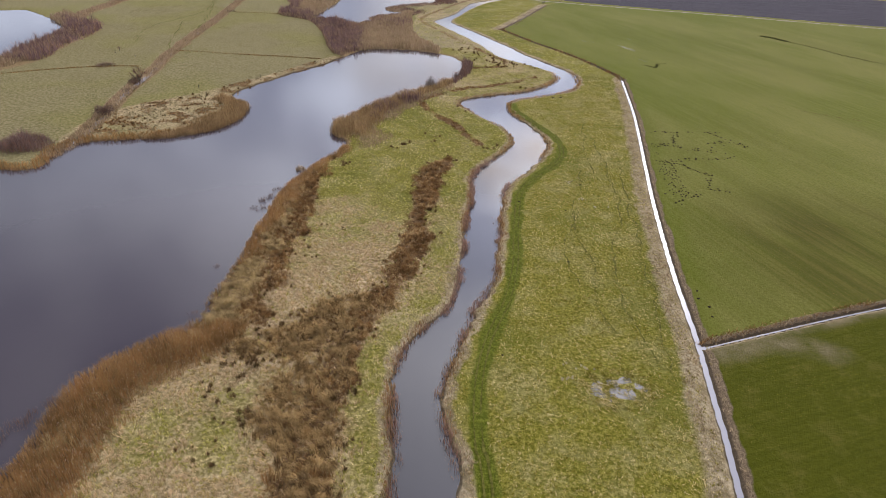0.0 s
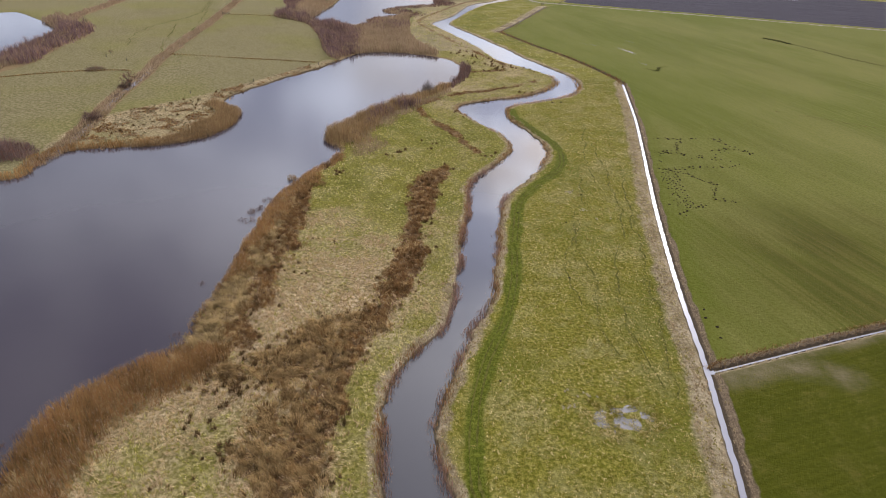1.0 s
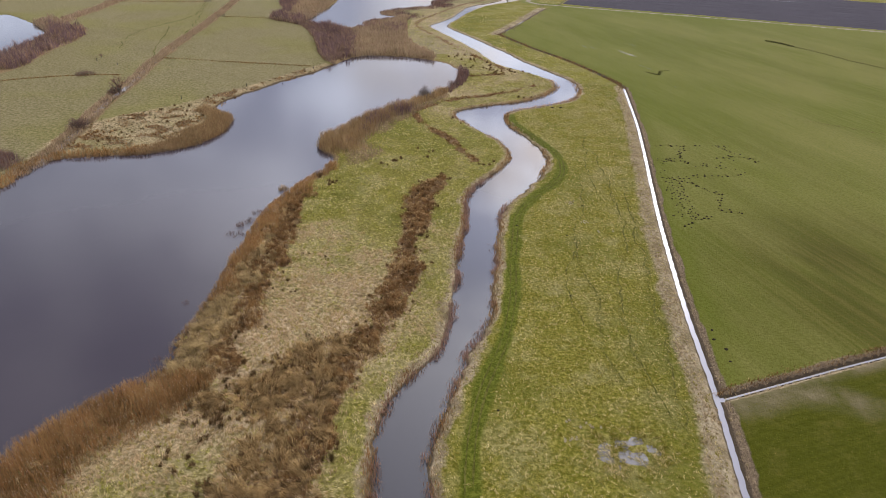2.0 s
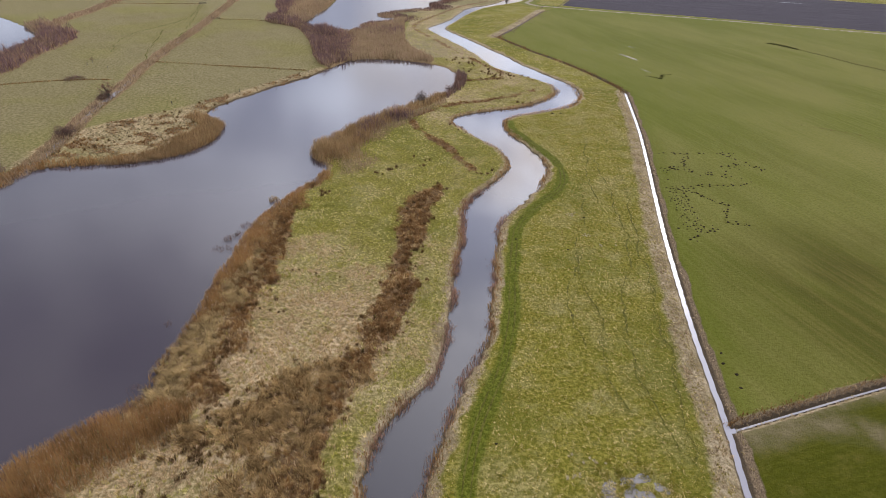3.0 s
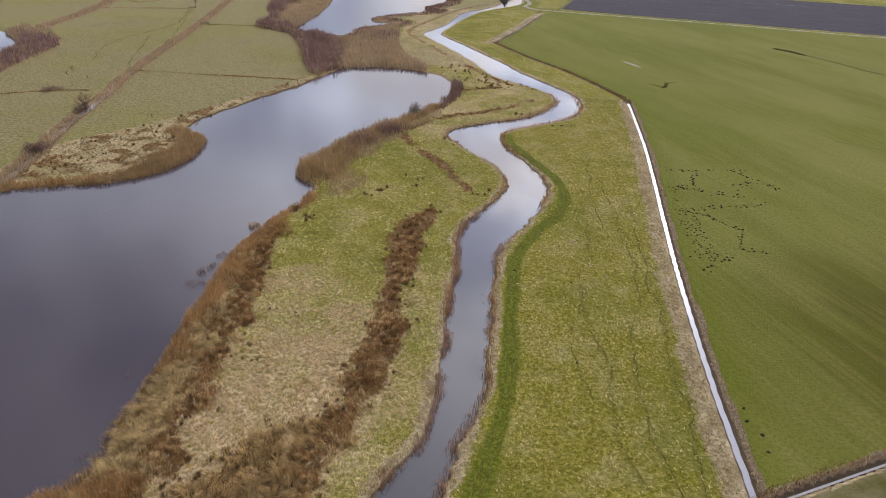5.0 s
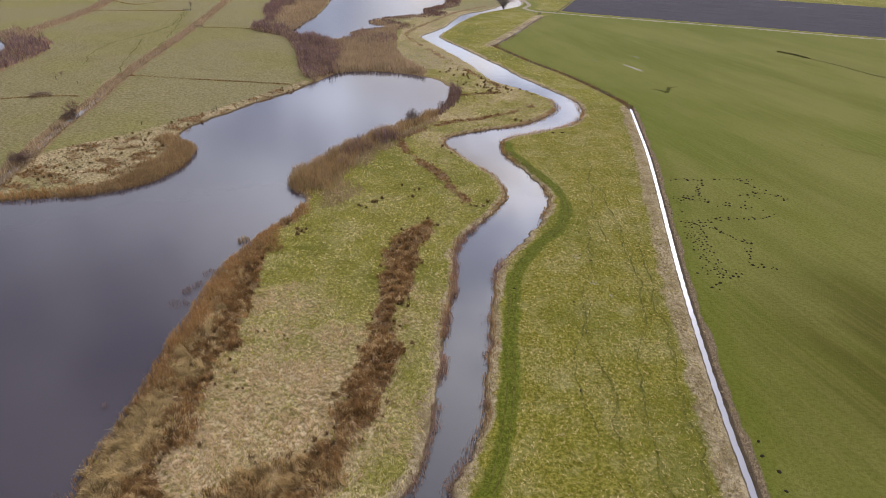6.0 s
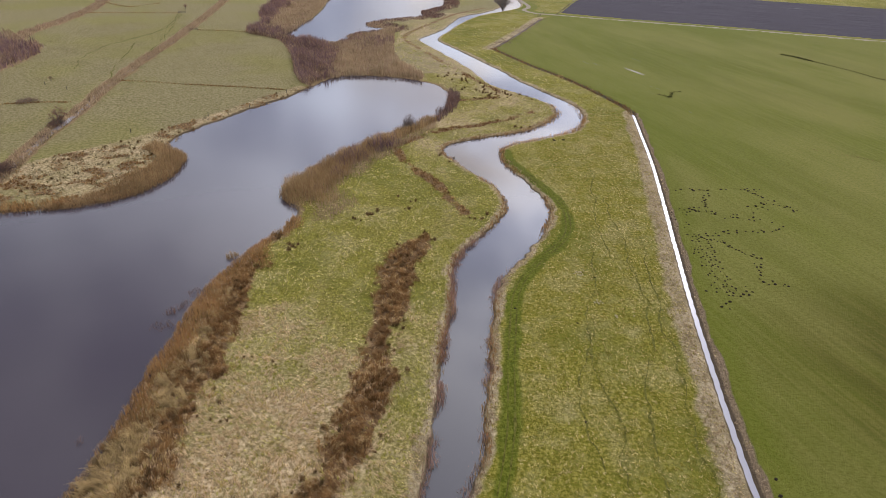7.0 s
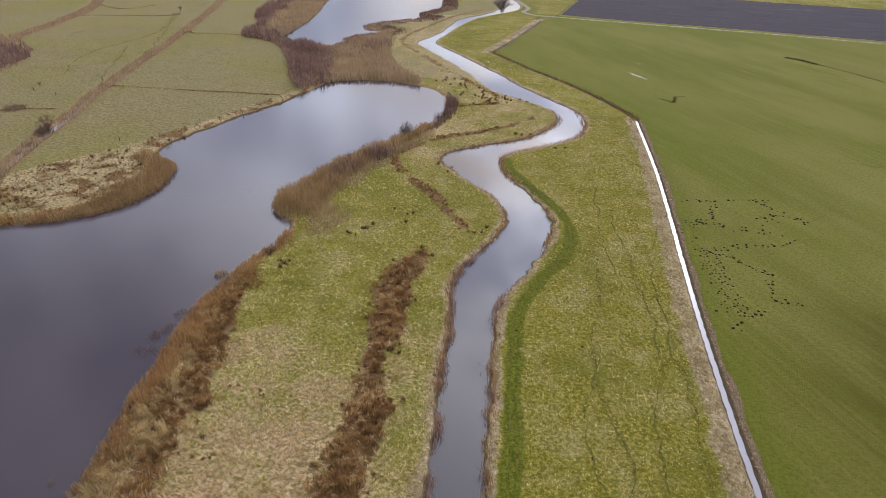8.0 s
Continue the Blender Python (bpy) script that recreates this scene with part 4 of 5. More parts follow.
scrub("willow_scrub", (-204, 250, -160, 345), 2.0, lambda px, py: ease(sample(pond, px, py), 1, 3) * ease(-sample(pond, px, py), -18, -14) * (py < 335), 3.5, SCRUB, "leafless purple-brown scrub beside the pond", 0.25)
scrub("shore_scrub", (-118, 148, -100, 170), 14, lambda px, py: ease(-np.hypot((px + 111) / 1.3, py - 157.5), -7, -4.5) * ease(sample(lake, px, py), 1.5, 3), 3.2, TWIG, "grey-brown thicket at the lake corner", 0.07)
scrub("shore_scrub", (-2, 236, 12, 268), 9, lambda px, py: ease(-sample(lake, px, py), -4.5, -2.5) * ease(sample(lake, px, py), -0.5, 0.5) * (0.4 + 0.6 * ease(bumps(px, py, 5, 102), -0.1, 0.1)), 2.8, TWIG, "leafless scrub along the lake corner", 0.12)
scrub("clump_scrub", (-32, 178, -8, 228), 4, lambda px, py: ease(-np.abs(sample(lake, px, py) - 5), -3, -1) * ease(bumps(px, py, 7, 103, 2), 0.0, 0.12) * ease(py - px * 0.35, 186, 192), 3.0, SCRUB, "dark willow stems in the reed clump", 0.14)

# ---- bare shrubs and trees ----
def tube(points, radii, sides=5):
    """A tapered stem along points: vertices and triangles."""
    points, radii = np.asarray(points, float), np.asarray(radii, float)
    ring = np.linspace(0, 2 * math.pi, sides, endpoint=False)
    way = np.gradient(points, axis=0)
    way /= np.linalg.norm(way, axis=1)[:, None] + 1e-9
    side = np.cross(way, (0.31, 0.77, 0.21))
    side /= np.linalg.norm(side, axis=1)[:, None]
    other = np.cross(way, side)
    v = points[:, None] + radii[:, None, None] * (side[:, None] * np.cos(ring)[None, :, None] + other[:, None] * np.sin(ring)[None, :, None])
    t = []
    for i in range(len(points) - 1):
        for k in range(sides):
            p, q = i * sides + k, i * sides + (k + 1) % sides
            t += [(p, q, q + sides), (p, q + sides, p + sides)]
    return v.reshape(-1, 3), np.array(t)


def joined(pieces):
    verts, faces, at = [], [], 0
    for v, t in pieces:
        verts.append(v)
        faces.append(t + at)
        at += len(v)
    return np.concatenate(verts), np.concatenate(faces)


def part(name, pieces, mat, parent, label=""):
    v, t = joined(pieces)
    ob = raw_mesh(name, v, t, mat)
    ob.parent = parent
    return tagged(ob, label)


def bare_shrub(name, px, py, tall, wide, label, stems=14, twigs=900, mat=TWIG, category="bush", trunk=0.0, fine=0.014):
    """Stems fanning out from the ground, or from a short trunk, with a haze of fine twigs."""
    root = new(name)
    root.location = (px, py, float(sample(HEIGHT, np.array([px]), np.array([py]))[0]) - 0.05)
    tagged(root, label, category)
    if trunk:
        bend = rng.normal(0, 0.04 * trunk, (4, 3)) * [[0], [1], [1], [1]]
        part("trunk", [tube(np.linspace((0, 0, -0.2), (0, 0, trunk), 4) + bend, np.linspace(0.034, 0.022, 4) * tall, 8)], BARK, root)
    limbs, ends = [], []
    for i in range(stems):
        a, r = i * 2.4 + rng.normal(0, 0.3), wide / 2 * math.sqrt((i + 0.5) / stems)
        top = np.array([math.cos(a) * r, math.sin(a) * r, trunk * 0.5 + (tall - trunk * 0.5) * (0.95 - 0.35 * (r / (wide / 2)) ** 2) * rng.uniform(0.8, 1.05)])
        foot = np.array([0, 0, trunk * 0.9]) + rng.normal(0, 0.04, 3) * wide
        foot[2] = max(foot[2], 0) if trunk else -0.05
        s = np.linspace(0, 1, 5)[:, None]
        line = foot + (top - foot) * s + np.array([0, 0, 1]) * np.sin(s * math.pi) * 0.12 * tall
        line[1:] += rng.normal(0, 0.02 * tall, (4, 3))
        limbs.append(tube(line, np.linspace(0.010 if trunk else 0.016, 0.003, 5) * tall, 4))
        ends.append(line)
    for limb in limbs:
        part("limb" if trunk else "stem", [limb], BARK, root)
    ends = np.concatenate([e[1:] for e in ends])
    if trunk:
        base = ends[rng.integers(0, len(ends), twigs)]
        out = base * [1, 1, 0.6] + rng.normal(0, 0.45 * tall, (twigs, 3))
        size = tall * rng.uniform(0.08, 0.24, twigs)[:, None]
    else:
        # a dome of short twigs, denser towards its skin
        way = rng.normal(0, 1, (twigs, 3))
        way /= np.linalg.norm(way, axis=1)[:, None]
        way[:, 2] = np.abs(way[:, 2])
        lumps = 0.86 + 0.9 * bumps(way[:, 0] * 2 + px, way[:, 1] * 2 + py, 0.9, 141, 2)
        base = way * [wide / 2, wide / 2, tall] * (rng.uniform(0.15, 1.0, twigs) ** 0.5 * lumps)[:, None]
        out = way * [1, 1, 1.2] + rng.normal(0, 0.45, (twigs, 3))
        size = tall * rng.uniform(0.05, 0.15, twigs)[:, None]
    out /= np.linalg.norm(out, axis=1)[:, None]
    tip = base + out * size
    tip[:, 2] = np.maximum(tip[:, 2], 0.1)
    flat = np.cross(out, rng.normal(0, 1, (twigs, 3)))
    flat *= fine * tall / np.linalg.norm(flat, axis=1)[:, None]
    v = np.stack([base - flat, base + flat, tip], 1).reshape(-1, 3)
    tagged(part("twigs", [(v, np.arange(len(v)).reshape(-1, 3))], mat, root), kind="stuff")
    return root


bare_shrub("round_bush", -6.5, 231.5, 4.6, 5.2, "round leafless grey bush at the lake edge", 24, 4500, GREY_TWIG, fine=0.007)
bare_shrub("ditch_bush", -104.5, 187, 4.0, 7.5, "dense dark leafless bush beside the reedy ditch", 30, 6000, DARK_TWIG, fine=0.008)
bare_shrub("ditch_bush", -111.5, 224, 2.6, 6.5, "low dark brush pile beside the reedy ditch", 26, 3500, DARK_TWIG, fine=0.012)
bare_shrub("ditch_bush", -109.5, 213.5, 1.5, 6.0, "low dark brush along the reedy ditch", 20, 2000, DARK_TWIG, fine=0.014)
bare_shrub("willow_tree", -110, 224.5, 6.2, 6.5, "bare willow leaning over the reedy ditch", 16, 1300, TWIG, trunk=1.6, category="tree", fine=0.003)
bare_shrub("low_bush", -133, 246.5, 1.6, 9.0, "low dark shrub along the pasture ditch", 24, 2600, DARK_TWIG, fine=0.03)
bare_shrub("willow_tree", 41.5, 478, 9.5, 13.0, "bare spreading tree on the river bank", 26, 4200, GREY_TWIG, trunk=1.6, category="tree", fine=0.005)
bare_shrub("shore_bush", -9.5, 228.5, 2.2, 4.0, "leafless dark bush among the reeds", 14, 900)
bare_shrub("shore_bush", 6.5, 256, 3.6, 4.5, "leafless dark bush at the lake corner", 16, 1200)
bare_shrub("shore_bush", 3.0, 247, 2.8, 4.0, "leafless dark bush at the lake corner", 14, 900)
for px, py, tall in ((-22.5, 189, 2.9), (-17.5, 202, 2.8), (-13, 212, 2.6), (-25.5, 180, 2.4), (-28.5, 187, 2.7)):
    bare_shrub("reed_bush", px, py, tall, 4.2, "leafless dark willow bush among golden reeds", 14, 1200, SCRUB)
bare_shrub("fallen_bush", -46, 277.5, 1.3, 2.5, "small dark bush standing in the lake", 10, 400)
bare_shrub("far_bush", -153, 446, 3.5, 3.0, "thin bare sapling at the pasture ditch", 7, 300, category="tree", trunk=1.0)
bare_shrub("far_bush", -139, 272, 2.4, 2.0, "thin bare sapling in the pasture", 6, 160, category="tree", trunk=0.8)

# ---- earth mounds on the crop field, thrown up in arcs ----
SOIL, soil_nodes = material("dark_soil")
soil_at = soil_nodes.add("ShaderNodeTexCoord").outputs["Object"]
finish(soil_nodes, soil_nodes.mix(soil_nodes.noise(soil_at, 9, 4), (0.012, 0.010, 0.007), (0.045, 0.034, 0.022)), 0.95, soil_nodes.noise(soil_at, 25, 4), 0.6, 0.05)


def mound_mesh(seed):
    bm = bmesh.new()
    bmesh.ops.create_icosphere(bm, subdivisions=2, radius=0.5)
    for v in bm.verts:
        k = 1 + 0.35 * noise.noise(v.co * 3 + Vector((seed * 7.1, 0, 0)))
        v.co = Vector((v.co.x * k, v.co.y * k * 0.85, max(v.co.z, -0.1) * 0.55 * k))
    me = bpy.data.meshes.new("molehill")
    bm.to_mesh(me)
    bm.free()
    me.materials.append(SOIL)
    return me


MOUNDS = [mound_mesh(i) for i in range(4)]
ARCS = [((61, 186), (83, 187.2), 20, 0.6), ((80, 187), (87, 173.5), 20, 1.2), ((69, 186), (66, 175.5), 16, 0.8), ((66, 175.5), (60, 173), 14, 1.4), ((60, 175), (79, 168.5), 26, 1.0), ((84, 180), (72, 173), 12, 1.4), ((60, 161.5), (66, 163), 9, 0.8), ((66, 163), (79, 165), 14, 0.6),
        ((58, 161.3), (63.6, 157.5), 16, 0.6), ((63.6, 157.5), (67.4, 151.5), 14, 0.6), ((67.4, 151.5), (64.4, 141.5), 22, 0.7), ((66, 142.4), (69.5, 141.5), 7, 0.5), ((58, 160), (56.6, 138), 175, 1.9), ((54, 134.5), (60.5, 140), 16, 0.8), ((57.5, 182), (57, 163), 22, 2.0)]


def molehill(px, py, size, label, group):
    ob = new("molehill", MOUNDS[rng.integers(0, 4)])
    ob.location = (px, py, float(sample(HEIGHT, np.array([px]), np.array([py]))[0]) + 0.02)
    ob.scale = (size, size * rng.uniform(0.8, 1.1), size * rng.uniform(0.7, 1.0))
    ob.rotation_euler.z = rng.uniform(0, 6.28)
    tagged(ob, label, "molehill", group)


taken = []
for (ax, ay), (bx, by), count, spread in ARCS:
    for k in range(count):
        s = rng.random()
        px, py = ax + (bx - ax) * s + rng.normal(0, spread * 0.7), ay + (by - ay) * s + rng.normal(0, spread * 0.7)
        if all(math.hypot(px - u, py - v) > 0.6 for u, v in taken):
            taken.append((px, py))
            molehill(px, py, rng.uniform(0.35, 0.75) * (1.0 if spread < 1.5 else 0.74), "small dark molehill of loose soil in the crop field", "molehills in the crop field")
for px, py, size in ((36.9, 220.9, 1.1), (39.8, 221.6, 1.1), (45.5, 88, 0.5), (46, 91, 0.6), (45, 93.5, 0.6), (45.6, 96, 0.5), (24, 105, 0.5), (9.5, 76, 0.4), (17, 132, 0.5), (27, 128, 0.45), (33, 143, 0.4)):
    molehill(px, py, size, "dark molehill in the grass", "molehills in the meadow")

# ---- trodden cattle paths ----
WORN, worn_nodes = material("trodden_turf")
worn_at = worn_nodes.add("ShaderNodeTexCoord").outputs["Object"]
finish(worn_nodes, worn_nodes.mix(worn_nodes.ramp(worn_nodes.noise(worn_at, 1.5, 4, 0.7), 0.38, 0.62), (0.058, 0.055, 0.009), (0.12, 0.112, 0.024)), 0.95)


def cattle_path(points, half, sway=1.0, aside=0.0, lift=0.055, label="narrow trodden cattle path worn into the grass"):
    line = curve_points(points, step=0.5)
    line = line + sway * np.stack([2.6 * bumps(line[:, 0], line[:, 1], 4.5, 131, 3), 1.2 * bumps(line[:, 0], line[:, 1], 4, 132, 2)], 1)
    if aside:
        line = strip(line, aside, 0)[:len(line)]
    d = np.gradient(line, axis=0)
    n = np.stack([-d[:, 1], d[:, 0]], 1) / np.hypot(d[:, 0], d[:, 1])[:, None]
    wide = half * np.clip(0.75 + 2.6 * bumps(line[:, 0], line[:, 1], 3.0, 133, 3), 0.06, 1.6)[:, None]
    left, right = line + n * wide, line - n * wide
    both = np.concatenate([left, right])
    z = sample(HEIGHT, both[:, 0], both[:, 1]) + lift
    k = np.arange(len(line) - 1)
    m = len(line)
    t = np.concatenate([np.stack([k, k + m, k + m + 1], 1), np.stack([k, k + m + 1, k + 1], 1)])
    tagged(raw_mesh("path", np.concatenate([both, z[:, None]], 1), t, WORN), label, "path", kind="structure")


for k, pts in enumerate(TRAILS):
    cattle_path(pts, 0.14 if k < 5 else 0.3)
for aside in (-0.5, 0.5):
    cattle_path(TRACK[2:-25], 0.15, 0.06, aside, 0.1, "wheel rut pressed into the mown green track")

# ---- rush tussocks ----
def tussock_mesh(seed, mat=None):
    r = np.random.default_rng(seed)
    n = 46
    a, lean = r.uniform(0, 6.28, n), r.uniform(0.1, 0.85, n)
    h = r.uniform(0.5, 1.0, n)
    foot = r.normal(0, 0.16, (n, 2))
    tip = np.stack([foot[:, 0] + np.cos(a) * lean * h * 0.8, foot[:, 1] + np.sin(a) * lean * h * 0.8, h * np.sqrt(1 - lean ** 2 * 0.7)], 1)
    w = np.stack([-np.sin(a), np.cos(a), 0 * a], 1) * 0.05
    base = np.concatenate([foot, np.full((n, 1), -0.1)], 1)
    v = np.stack([base - w, base + w, tip], 1).reshape(-1, 3)
    ob = raw_mesh("tussock", v, np.arange(3 * n).reshape(-1, 3), mat or DARK)
    me = ob.data
    bpy.data.objects.remove(ob)
    return me


TUSSOCKS = [tussock_mesh(i) for i in range(4)]


def tussock(px, py, size):
    ob = new("rush_tussock", TUSSOCKS[rng.integers(0, 4)])
    ob.location = (px, py, float(sample(HEIGHT, np.array([px]), np.array([py]))[0]))
    ob.scale = (size * 1.2, size * 1.2, size)
    ob.rotation_euler.z = rng.uniform(0, 6.28)
    tagged(ob, "dark rush tussock standing in rough grass", "tussock", "rush tussocks")


PALE_TUFTS = [tussock_mesh(i, WITHERED) for i in (11, 12)]
for cx, cy, spread, count in ((31, 144.3, 0.9, 10), (31.8, 134.4, 0.7, 6), (34, 130, 1.2, 4), (18.5, 71.5, 1.2, 6), (19.5, 74, 0.9, 4), (22, 73, 1.0, 4)):
    for k in range(count):
        ob = new("withered_tuft", PALE_TUFTS[k % 2])
        px, py = cx + rng.normal(0, spread), cy + rng.normal(0, spread * 0.6)
        ob.location = (px, py, float(sample(HEIGHT, np.array([px]), np.array([py]))[0]))
        ob.scale = (0.45, 0.45, 0.3)
        ob.rotation_euler.z = rng.uniform(0, 6.28)
        tagged(ob, "small pale withered grass tuft in the meadow", "tuft", "withered tufts")
TUFT_SPOTS = [(-35, 128, 3, 9, 0.9), (-33, 140, 2.5, 7, 0.8), (-31, 147, 2, 8, 0.8), (-28.5, 72.5, 3.5, 16, 0.9), (-24, 80, 3, 10, 0.8), (-20, 83, 3, 10, 0.7), (-31, 66, 3, 6, 0.8), (-26, 60, 4, 8, 0.7), (-29, 55, 4, 6, 0.7), (-30, 92, 4, 10, 0.7), (-27, 105, 5, 9, 0.6),
              (-30, 158, 2, 10, 0.9), (-15, 165, 3, 4, 0.7), (-12, 168, 2, 4, 0.8), (-5, 175, 5, 5, 0.7), (12, 168, 3, 6, 0.8), (6, 205, 3, 5, 0.8), (28, 233, 3, 5, 0.8), (-26, 152, 2, 6, 0.8), (-22, 116, 6, 6, 0.5), (-70, 221, 8, 8, 0.7), (-80, 205, 8, 12, 0.8), (-95, 180, 8, 12, 0.8), (-52, 262, 3, 8, 0.7)]
for cx, cy, spread, count, size in TUFT_SPOTS:
    for i in range(count):
        tussock(cx + rng.normal(0, spread * 0.5), cy + rng.normal(0, spread * 0.5), size * rng.uniform(0.6, 1.3))
sedge_spots = []
grown_fringe = 0
while grown_fringe < 90:
    cx, cy = rng.uniform(-42, -16), rng.uniform(56, 148)
    if sample(fringe, np.array([cx]), np.array([cy]))[0] > rng.uniform(0.3, 1.0):
        sedge_spots.append((cx, cy, rng.uniform(0.5, 1.0)))
        grown_fringe += 1
grown_heath = 0
while grown_heath < 130:
    cx, cy = rng.uniform(-35, -10), rng.uniform(47, 92)
    if sample(heath, np.array([cx]), np.array([cy]))[0] + rng.normal(0, 1.5) < 0.8:
        sedge_spots.append((cx, cy, rng.uniform(0.4, 1.0)))
        grown_heath += 1
grown_sedge = 0
while grown_sedge < 150:
    cx, cy = rng.uniform(-20, 4), rng.uniform(48, 160)
    if sample(sedge, np.array([cx]), np.array([cy]))[0] + rng.normal(0, 0.9) < 0.2:
        sedge_spots.append((cx, cy, rng.uniform(0.45, 0.95)))
        grown_sedge += 1
tuft_shapes = []
for me in TUSSOCKS:
    flat = np.empty(len(me.vertices) * 3)
    me.vertices.foreach_get("co", flat)
    tuft_shapes.append(flat.reshape(-1, 3))
tuft_verts = []
for cx, cy, size in sedge_spots:
    turn = rng.uniform(0, 6.28)
    shaped = tuft_shapes[rng.integers(0, 4)] * [size * 1.2, size * 1.2, size]
    px, py = shaped[:, 0] * math.cos(turn) - shaped[:, 1] * math.sin(turn), shaped[:, 0] * math.sin(turn) + shaped[:, 1] * math.cos(turn)
    tuft_verts.append(np.stack([px + cx, py + cy, shaped[:, 2] + float(sample(HEIGHT, np.array([cx]), np.array([cy]))[0])], 1))
tuft_verts = np.concatenate(tuft_verts)
tagged(raw_mesh("sedge_tussocks", tuft_verts, np.arange(len(tuft_verts)).reshape(-1, 3), DARK), "dark brown sedge tussocks scattered through the lodged bands", "tussocks", kind="stuff")
for i in range(60):
    s = rng.random()
    cx, cy = (14 + 18 * s, 268 + 4 * s) if i % 2 else (8 + 12 * (1 - s), 300 - 26 * (1 - s))
    tussock(cx + rng.normal(0, 3), cy + rng.normal(0, 4), rng.uniform(0.6, 1.1))

# ---- shallow puddles in the crop and the ploughed soil ----
def puddle(ax, ay, bx, by, half, label):
    s = np.linspace(0, 2 * math.pi, 28, endpoint=False)
    cx, cy = (ax + bx) / 2, (ay + by) / 2
    along = np.array([bx - ax, by - ay]) / 2
    across = np.array([-along[1], along[0]]) / np.hypot(*along) * half
    k = 1 + 0.5 * bumps(np.cos(s) * 3 + ax, np.sin(s) * 3 + ay, 1.0, 111, 2)
    ring = np.array([cx, cy]) + (np.cos(s) * k)[:, None] * along + (np.sin(s) * k)[:, None] * across
    ob = water_sheet("water_puddle", ring, NARROW_WATER, label)
    ob.location.z = float(sample(HEIGHT, np.array([cx]), np.array([cy]))[0]) - WATER + 0.03


for row in ((82, 319, 87.6, 306, 0.26), (90.4, 339.5, 92.8, 333, 0.13), (83.8, 290, 87, 283.5, 0.07), (88.3, 255, 88.9, 253.2, 0.07), (66, 330, 68, 325, 0.12), (70, 327, 72, 322, 0.1)):
    puddle(*row, "shallow pale puddle in the crop field")
for row in ((246, 527, 266, 522, 0.5), (298, 470, 330, 452, 0.7)):
    puddle(*row, "pale puddle on ploughed soil")

# ---- thin ditches and hedge lines in the pastures ----
def brush_line(name, points, per_m, tall, thick, mat, label, spread=0.5, lean=0.6):
    line = curve_points(points, step=2)
    n = int(np.hypot(*np.diff(line, axis=0).T).sum() * per_m)
    at = rng.random(n) * (len(line) - 1)
    k = at.astype(int)
    f = (at - k)[:, None]
    p = line[k] * (1 - f) + line[k + 1] * f + rng.normal(0, spread, (n, 2))
    keep = rng.random(n) < 0.4 + 1.2 * ease(bumps(p[:, 0], p[:, 1], 9, 121, 2), -0.2, 0.2)
    p = p[keep]
    h = tall * rng.uniform(0.5, 1.3, len(p))
    return tagged(blades_mesh(name, p[:, 0], p[:, 1], h, thick * rng.uniform(0.6, 1.4, len(p)), h * lean * rng.random(len(p)), rng.uniform(0, 6.28, len(p)), mat), label, "grass", kind="stuff")


for pts in ([(-180, 226), (-163, 230), (-148, 239), (-131, 246), (-120, 247)], [(-117, 277), (-94, 274), (-75, 272), (-54, 270)], [(-124, 381), (-106, 380), (-85, 380)], [(-207, 424), (-180, 429), (-152, 433)], [(-215, 470), (-190, 452), (-178, 470)]):
    brush_line("field_drain", pts, 26, 0.4, 0.12, RUST, "thin dark rushy drain across the pasture", 0.35)
brush_line("field_drain", [(168, 357), (172, 351), (175.5, 343)], 30, 0.5, 0.2, WEED, "dark weedy hollow in the crop field", 0.9)
brush_line("field_drain", [(83, 277), (85.7, 275.2), (87, 272.3), (89, 276), (90.3, 280.1), (94, 281.2)], 14, 0.3, 0.16, WEED, "dark weedy scrape in the crop field", 0.4)
brush_line("field_drain", [(174, 347), (183, 327), (188, 311.6), (199, 292), (225, 250)], 9, 0.3, 0.18, WEED, "dark weedy drain line in the crop field", 0.5)
brush_line("field_drain", [(111, 219.5), (113.2, 218), (120.6, 214.1), (127, 210), (140, 202)], 6, 0.2, 0.16, DARK, "faint weedy drain line in the crop field", 0.4)
brush_line("bank_weeds", [tuple(p) for p in DITCH_UPPER], 14, 0.6, 0.14, RUST, "brown weeds along the narrow ditch", 0.8)
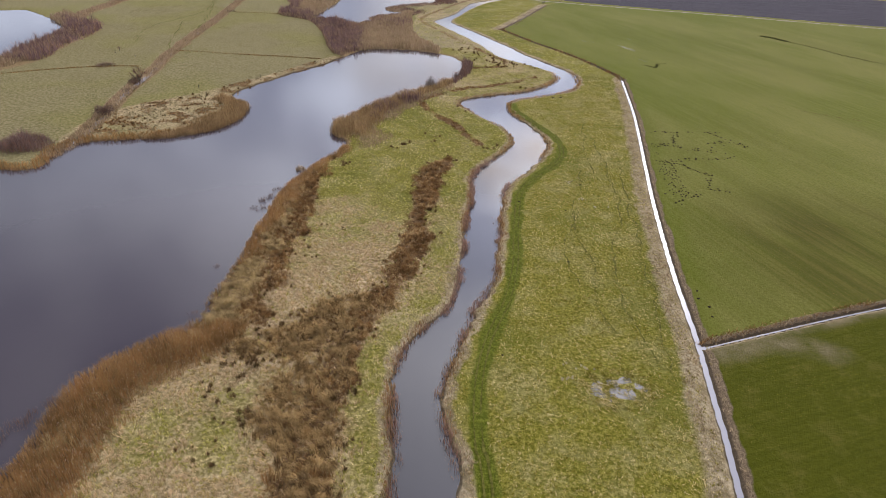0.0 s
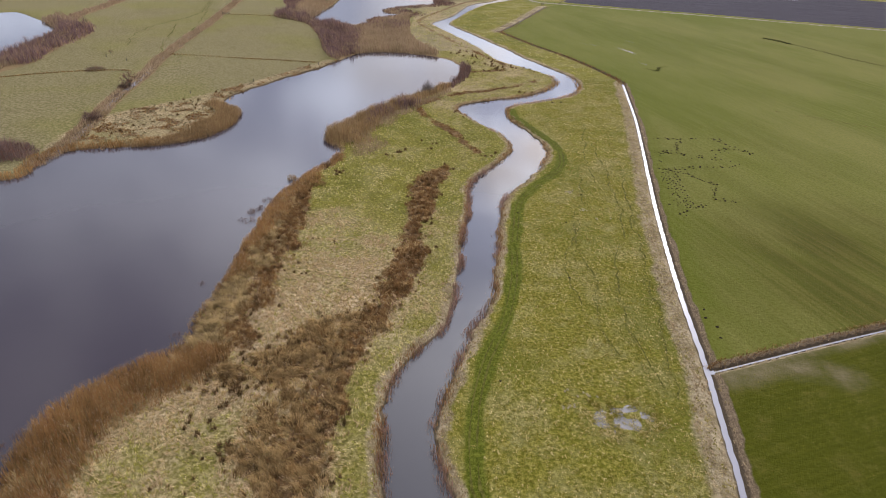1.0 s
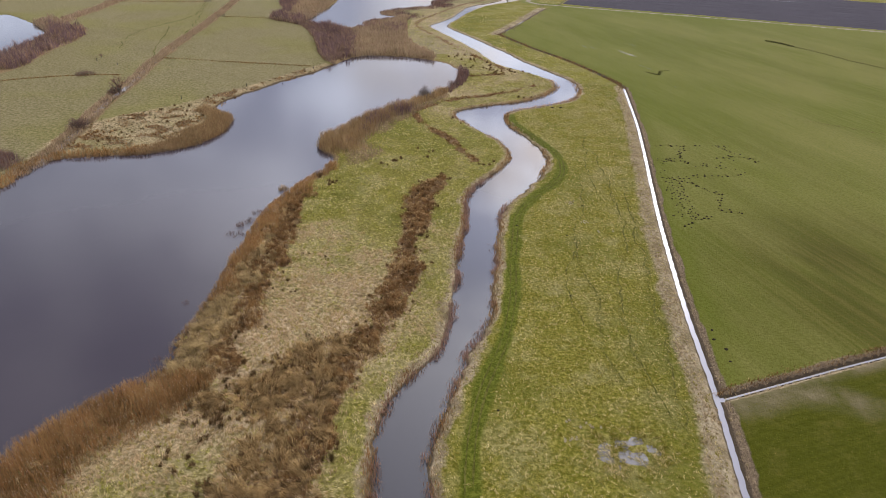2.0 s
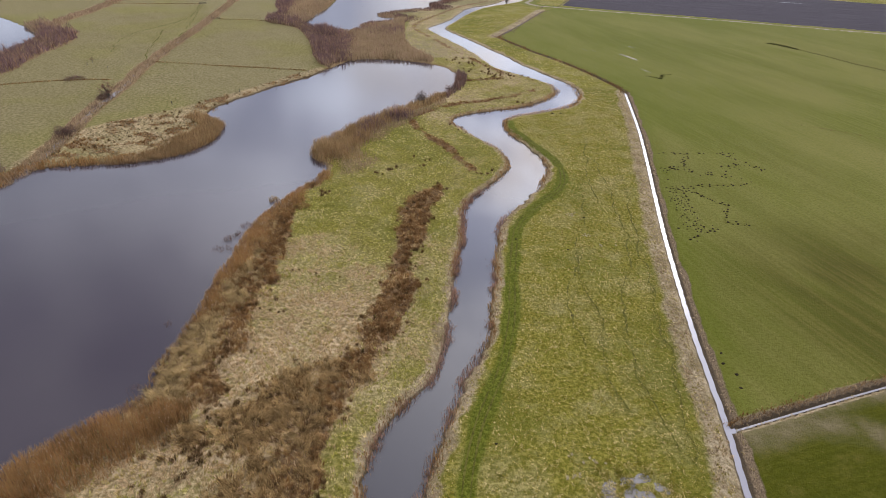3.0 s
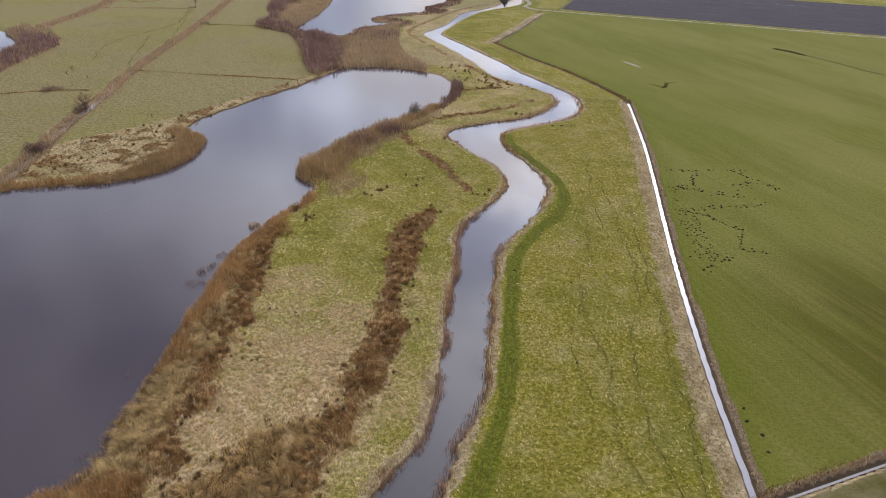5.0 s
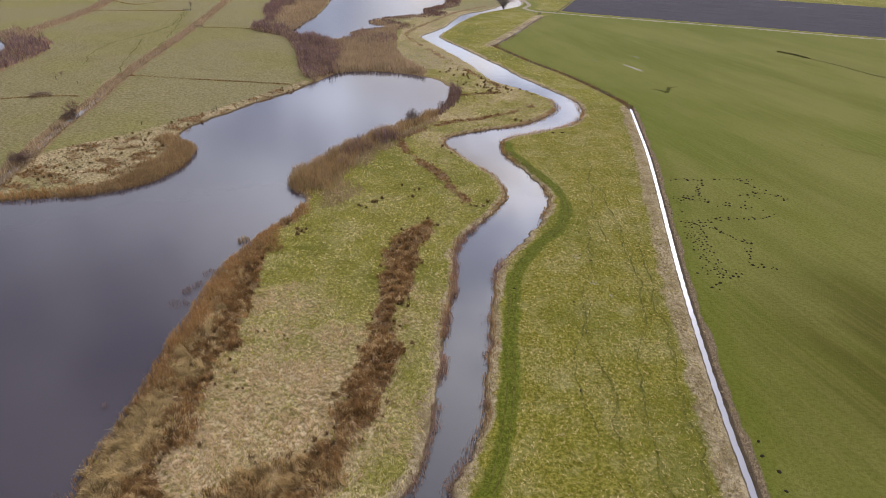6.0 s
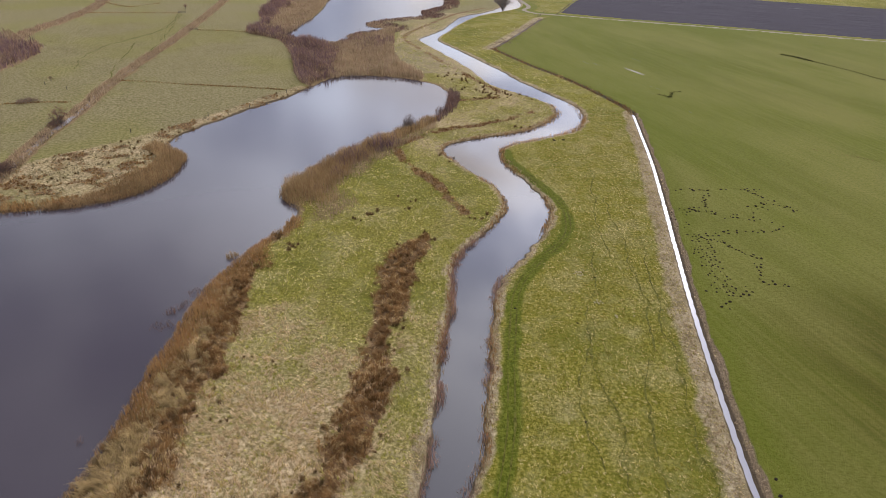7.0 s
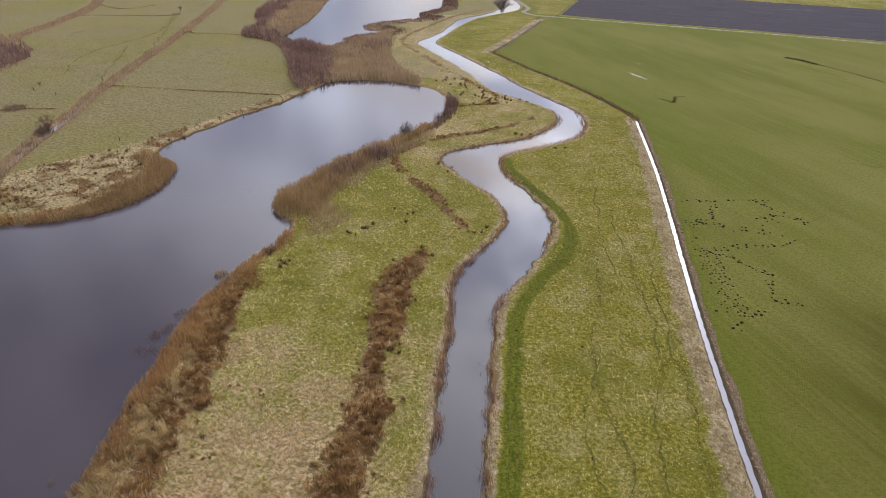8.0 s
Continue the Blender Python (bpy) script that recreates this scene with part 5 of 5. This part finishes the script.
brush_line("bank_weeds", [tuple(p) for p in DITCH_FAR], 30, 0.3, 0.16, TWIG, "grey-brown weeds along the straight ditch", 2.2)
brush_line("bank_weeds", [(p[0] - 0.4, p[1] + 1.2) for p in DITCH_SIDE[:4]], 30, 0.45, 0.07, RUST, "brown weeds along the side ditch", 0.35)

# ---- field gate, posts ----
WOOD, wood_nodes = material("weathered_wood")
wood_at = wood_nodes.add("ShaderNodeTexCoord").outputs["Object"]
finish(wood_nodes, wood_nodes.mix(wood_nodes.noise(wood_at, 4, 4, 0.6, (1, 1, 0.2)), (0.06, 0.05, 0.04), (0.17, 0.145, 0.115)), 0.85, wood_nodes.noise(wood_at, 20, 3, 0.6, (1, 1, 0.1)), 0.4, 0.01)


def beam(ax, ay, az, bx, by, bz, half):
    return tube([(ax, ay, az), (bx, by, bz)], [half, half], 6)


def field_gate(px, py, turn, label):
    root = new("field_gate")
    root.location, root.rotation_euler.z = (px, py, float(sample(HEIGHT, np.array([px]), np.array([py]))[0])), radians(turn)
    tagged(root, label, "gate")
    for sx in (-2.0, 2.0):
        part("gate_post", [beam(sx, 0, -0.3, sx, 0, 1.5, 0.13)], WOOD, root)
    for h in (0.3, 0.6, 0.9, 1.2):
        part("rail", [beam(-1.9, 0, h, 1.9, 0, h, 0.05)], WOOD, root)
    part("brace", [beam(-1.85, 0.06, 0.3, 1.85, 0.06, 1.2, 0.045)], WOOD, root)


field_gate(-125, 379.5, 10, "dark weathered wooden gate beside the reedy ditch")
field_gate(62.5, 456, 60, "weathered wooden gate where the track meets the ditch")
field_gate(-150.5, 433, 5, "dark weathered wooden gate in the far pasture")
for px, py in ((-86.6, 218.3), (-60, 247), (-52, 266), (-70, 236), (-49.5, 284), (-139, 268), (-128, 262), (72, 466), (60, 461), (67, 470)):
    post = raw_mesh("fence_post", *tube([(0, 0, -0.3), (0, 0, 0.6), (0.02, 0, 1.25)], [0.11, 0.10, 0.09], 6), WOOD)
    post.location = (px, py, float(sample(HEIGHT, np.array([px]), np.array([py]))[0]))
    tagged(post, "weathered wooden fence post in grass", "post", "fence posts")
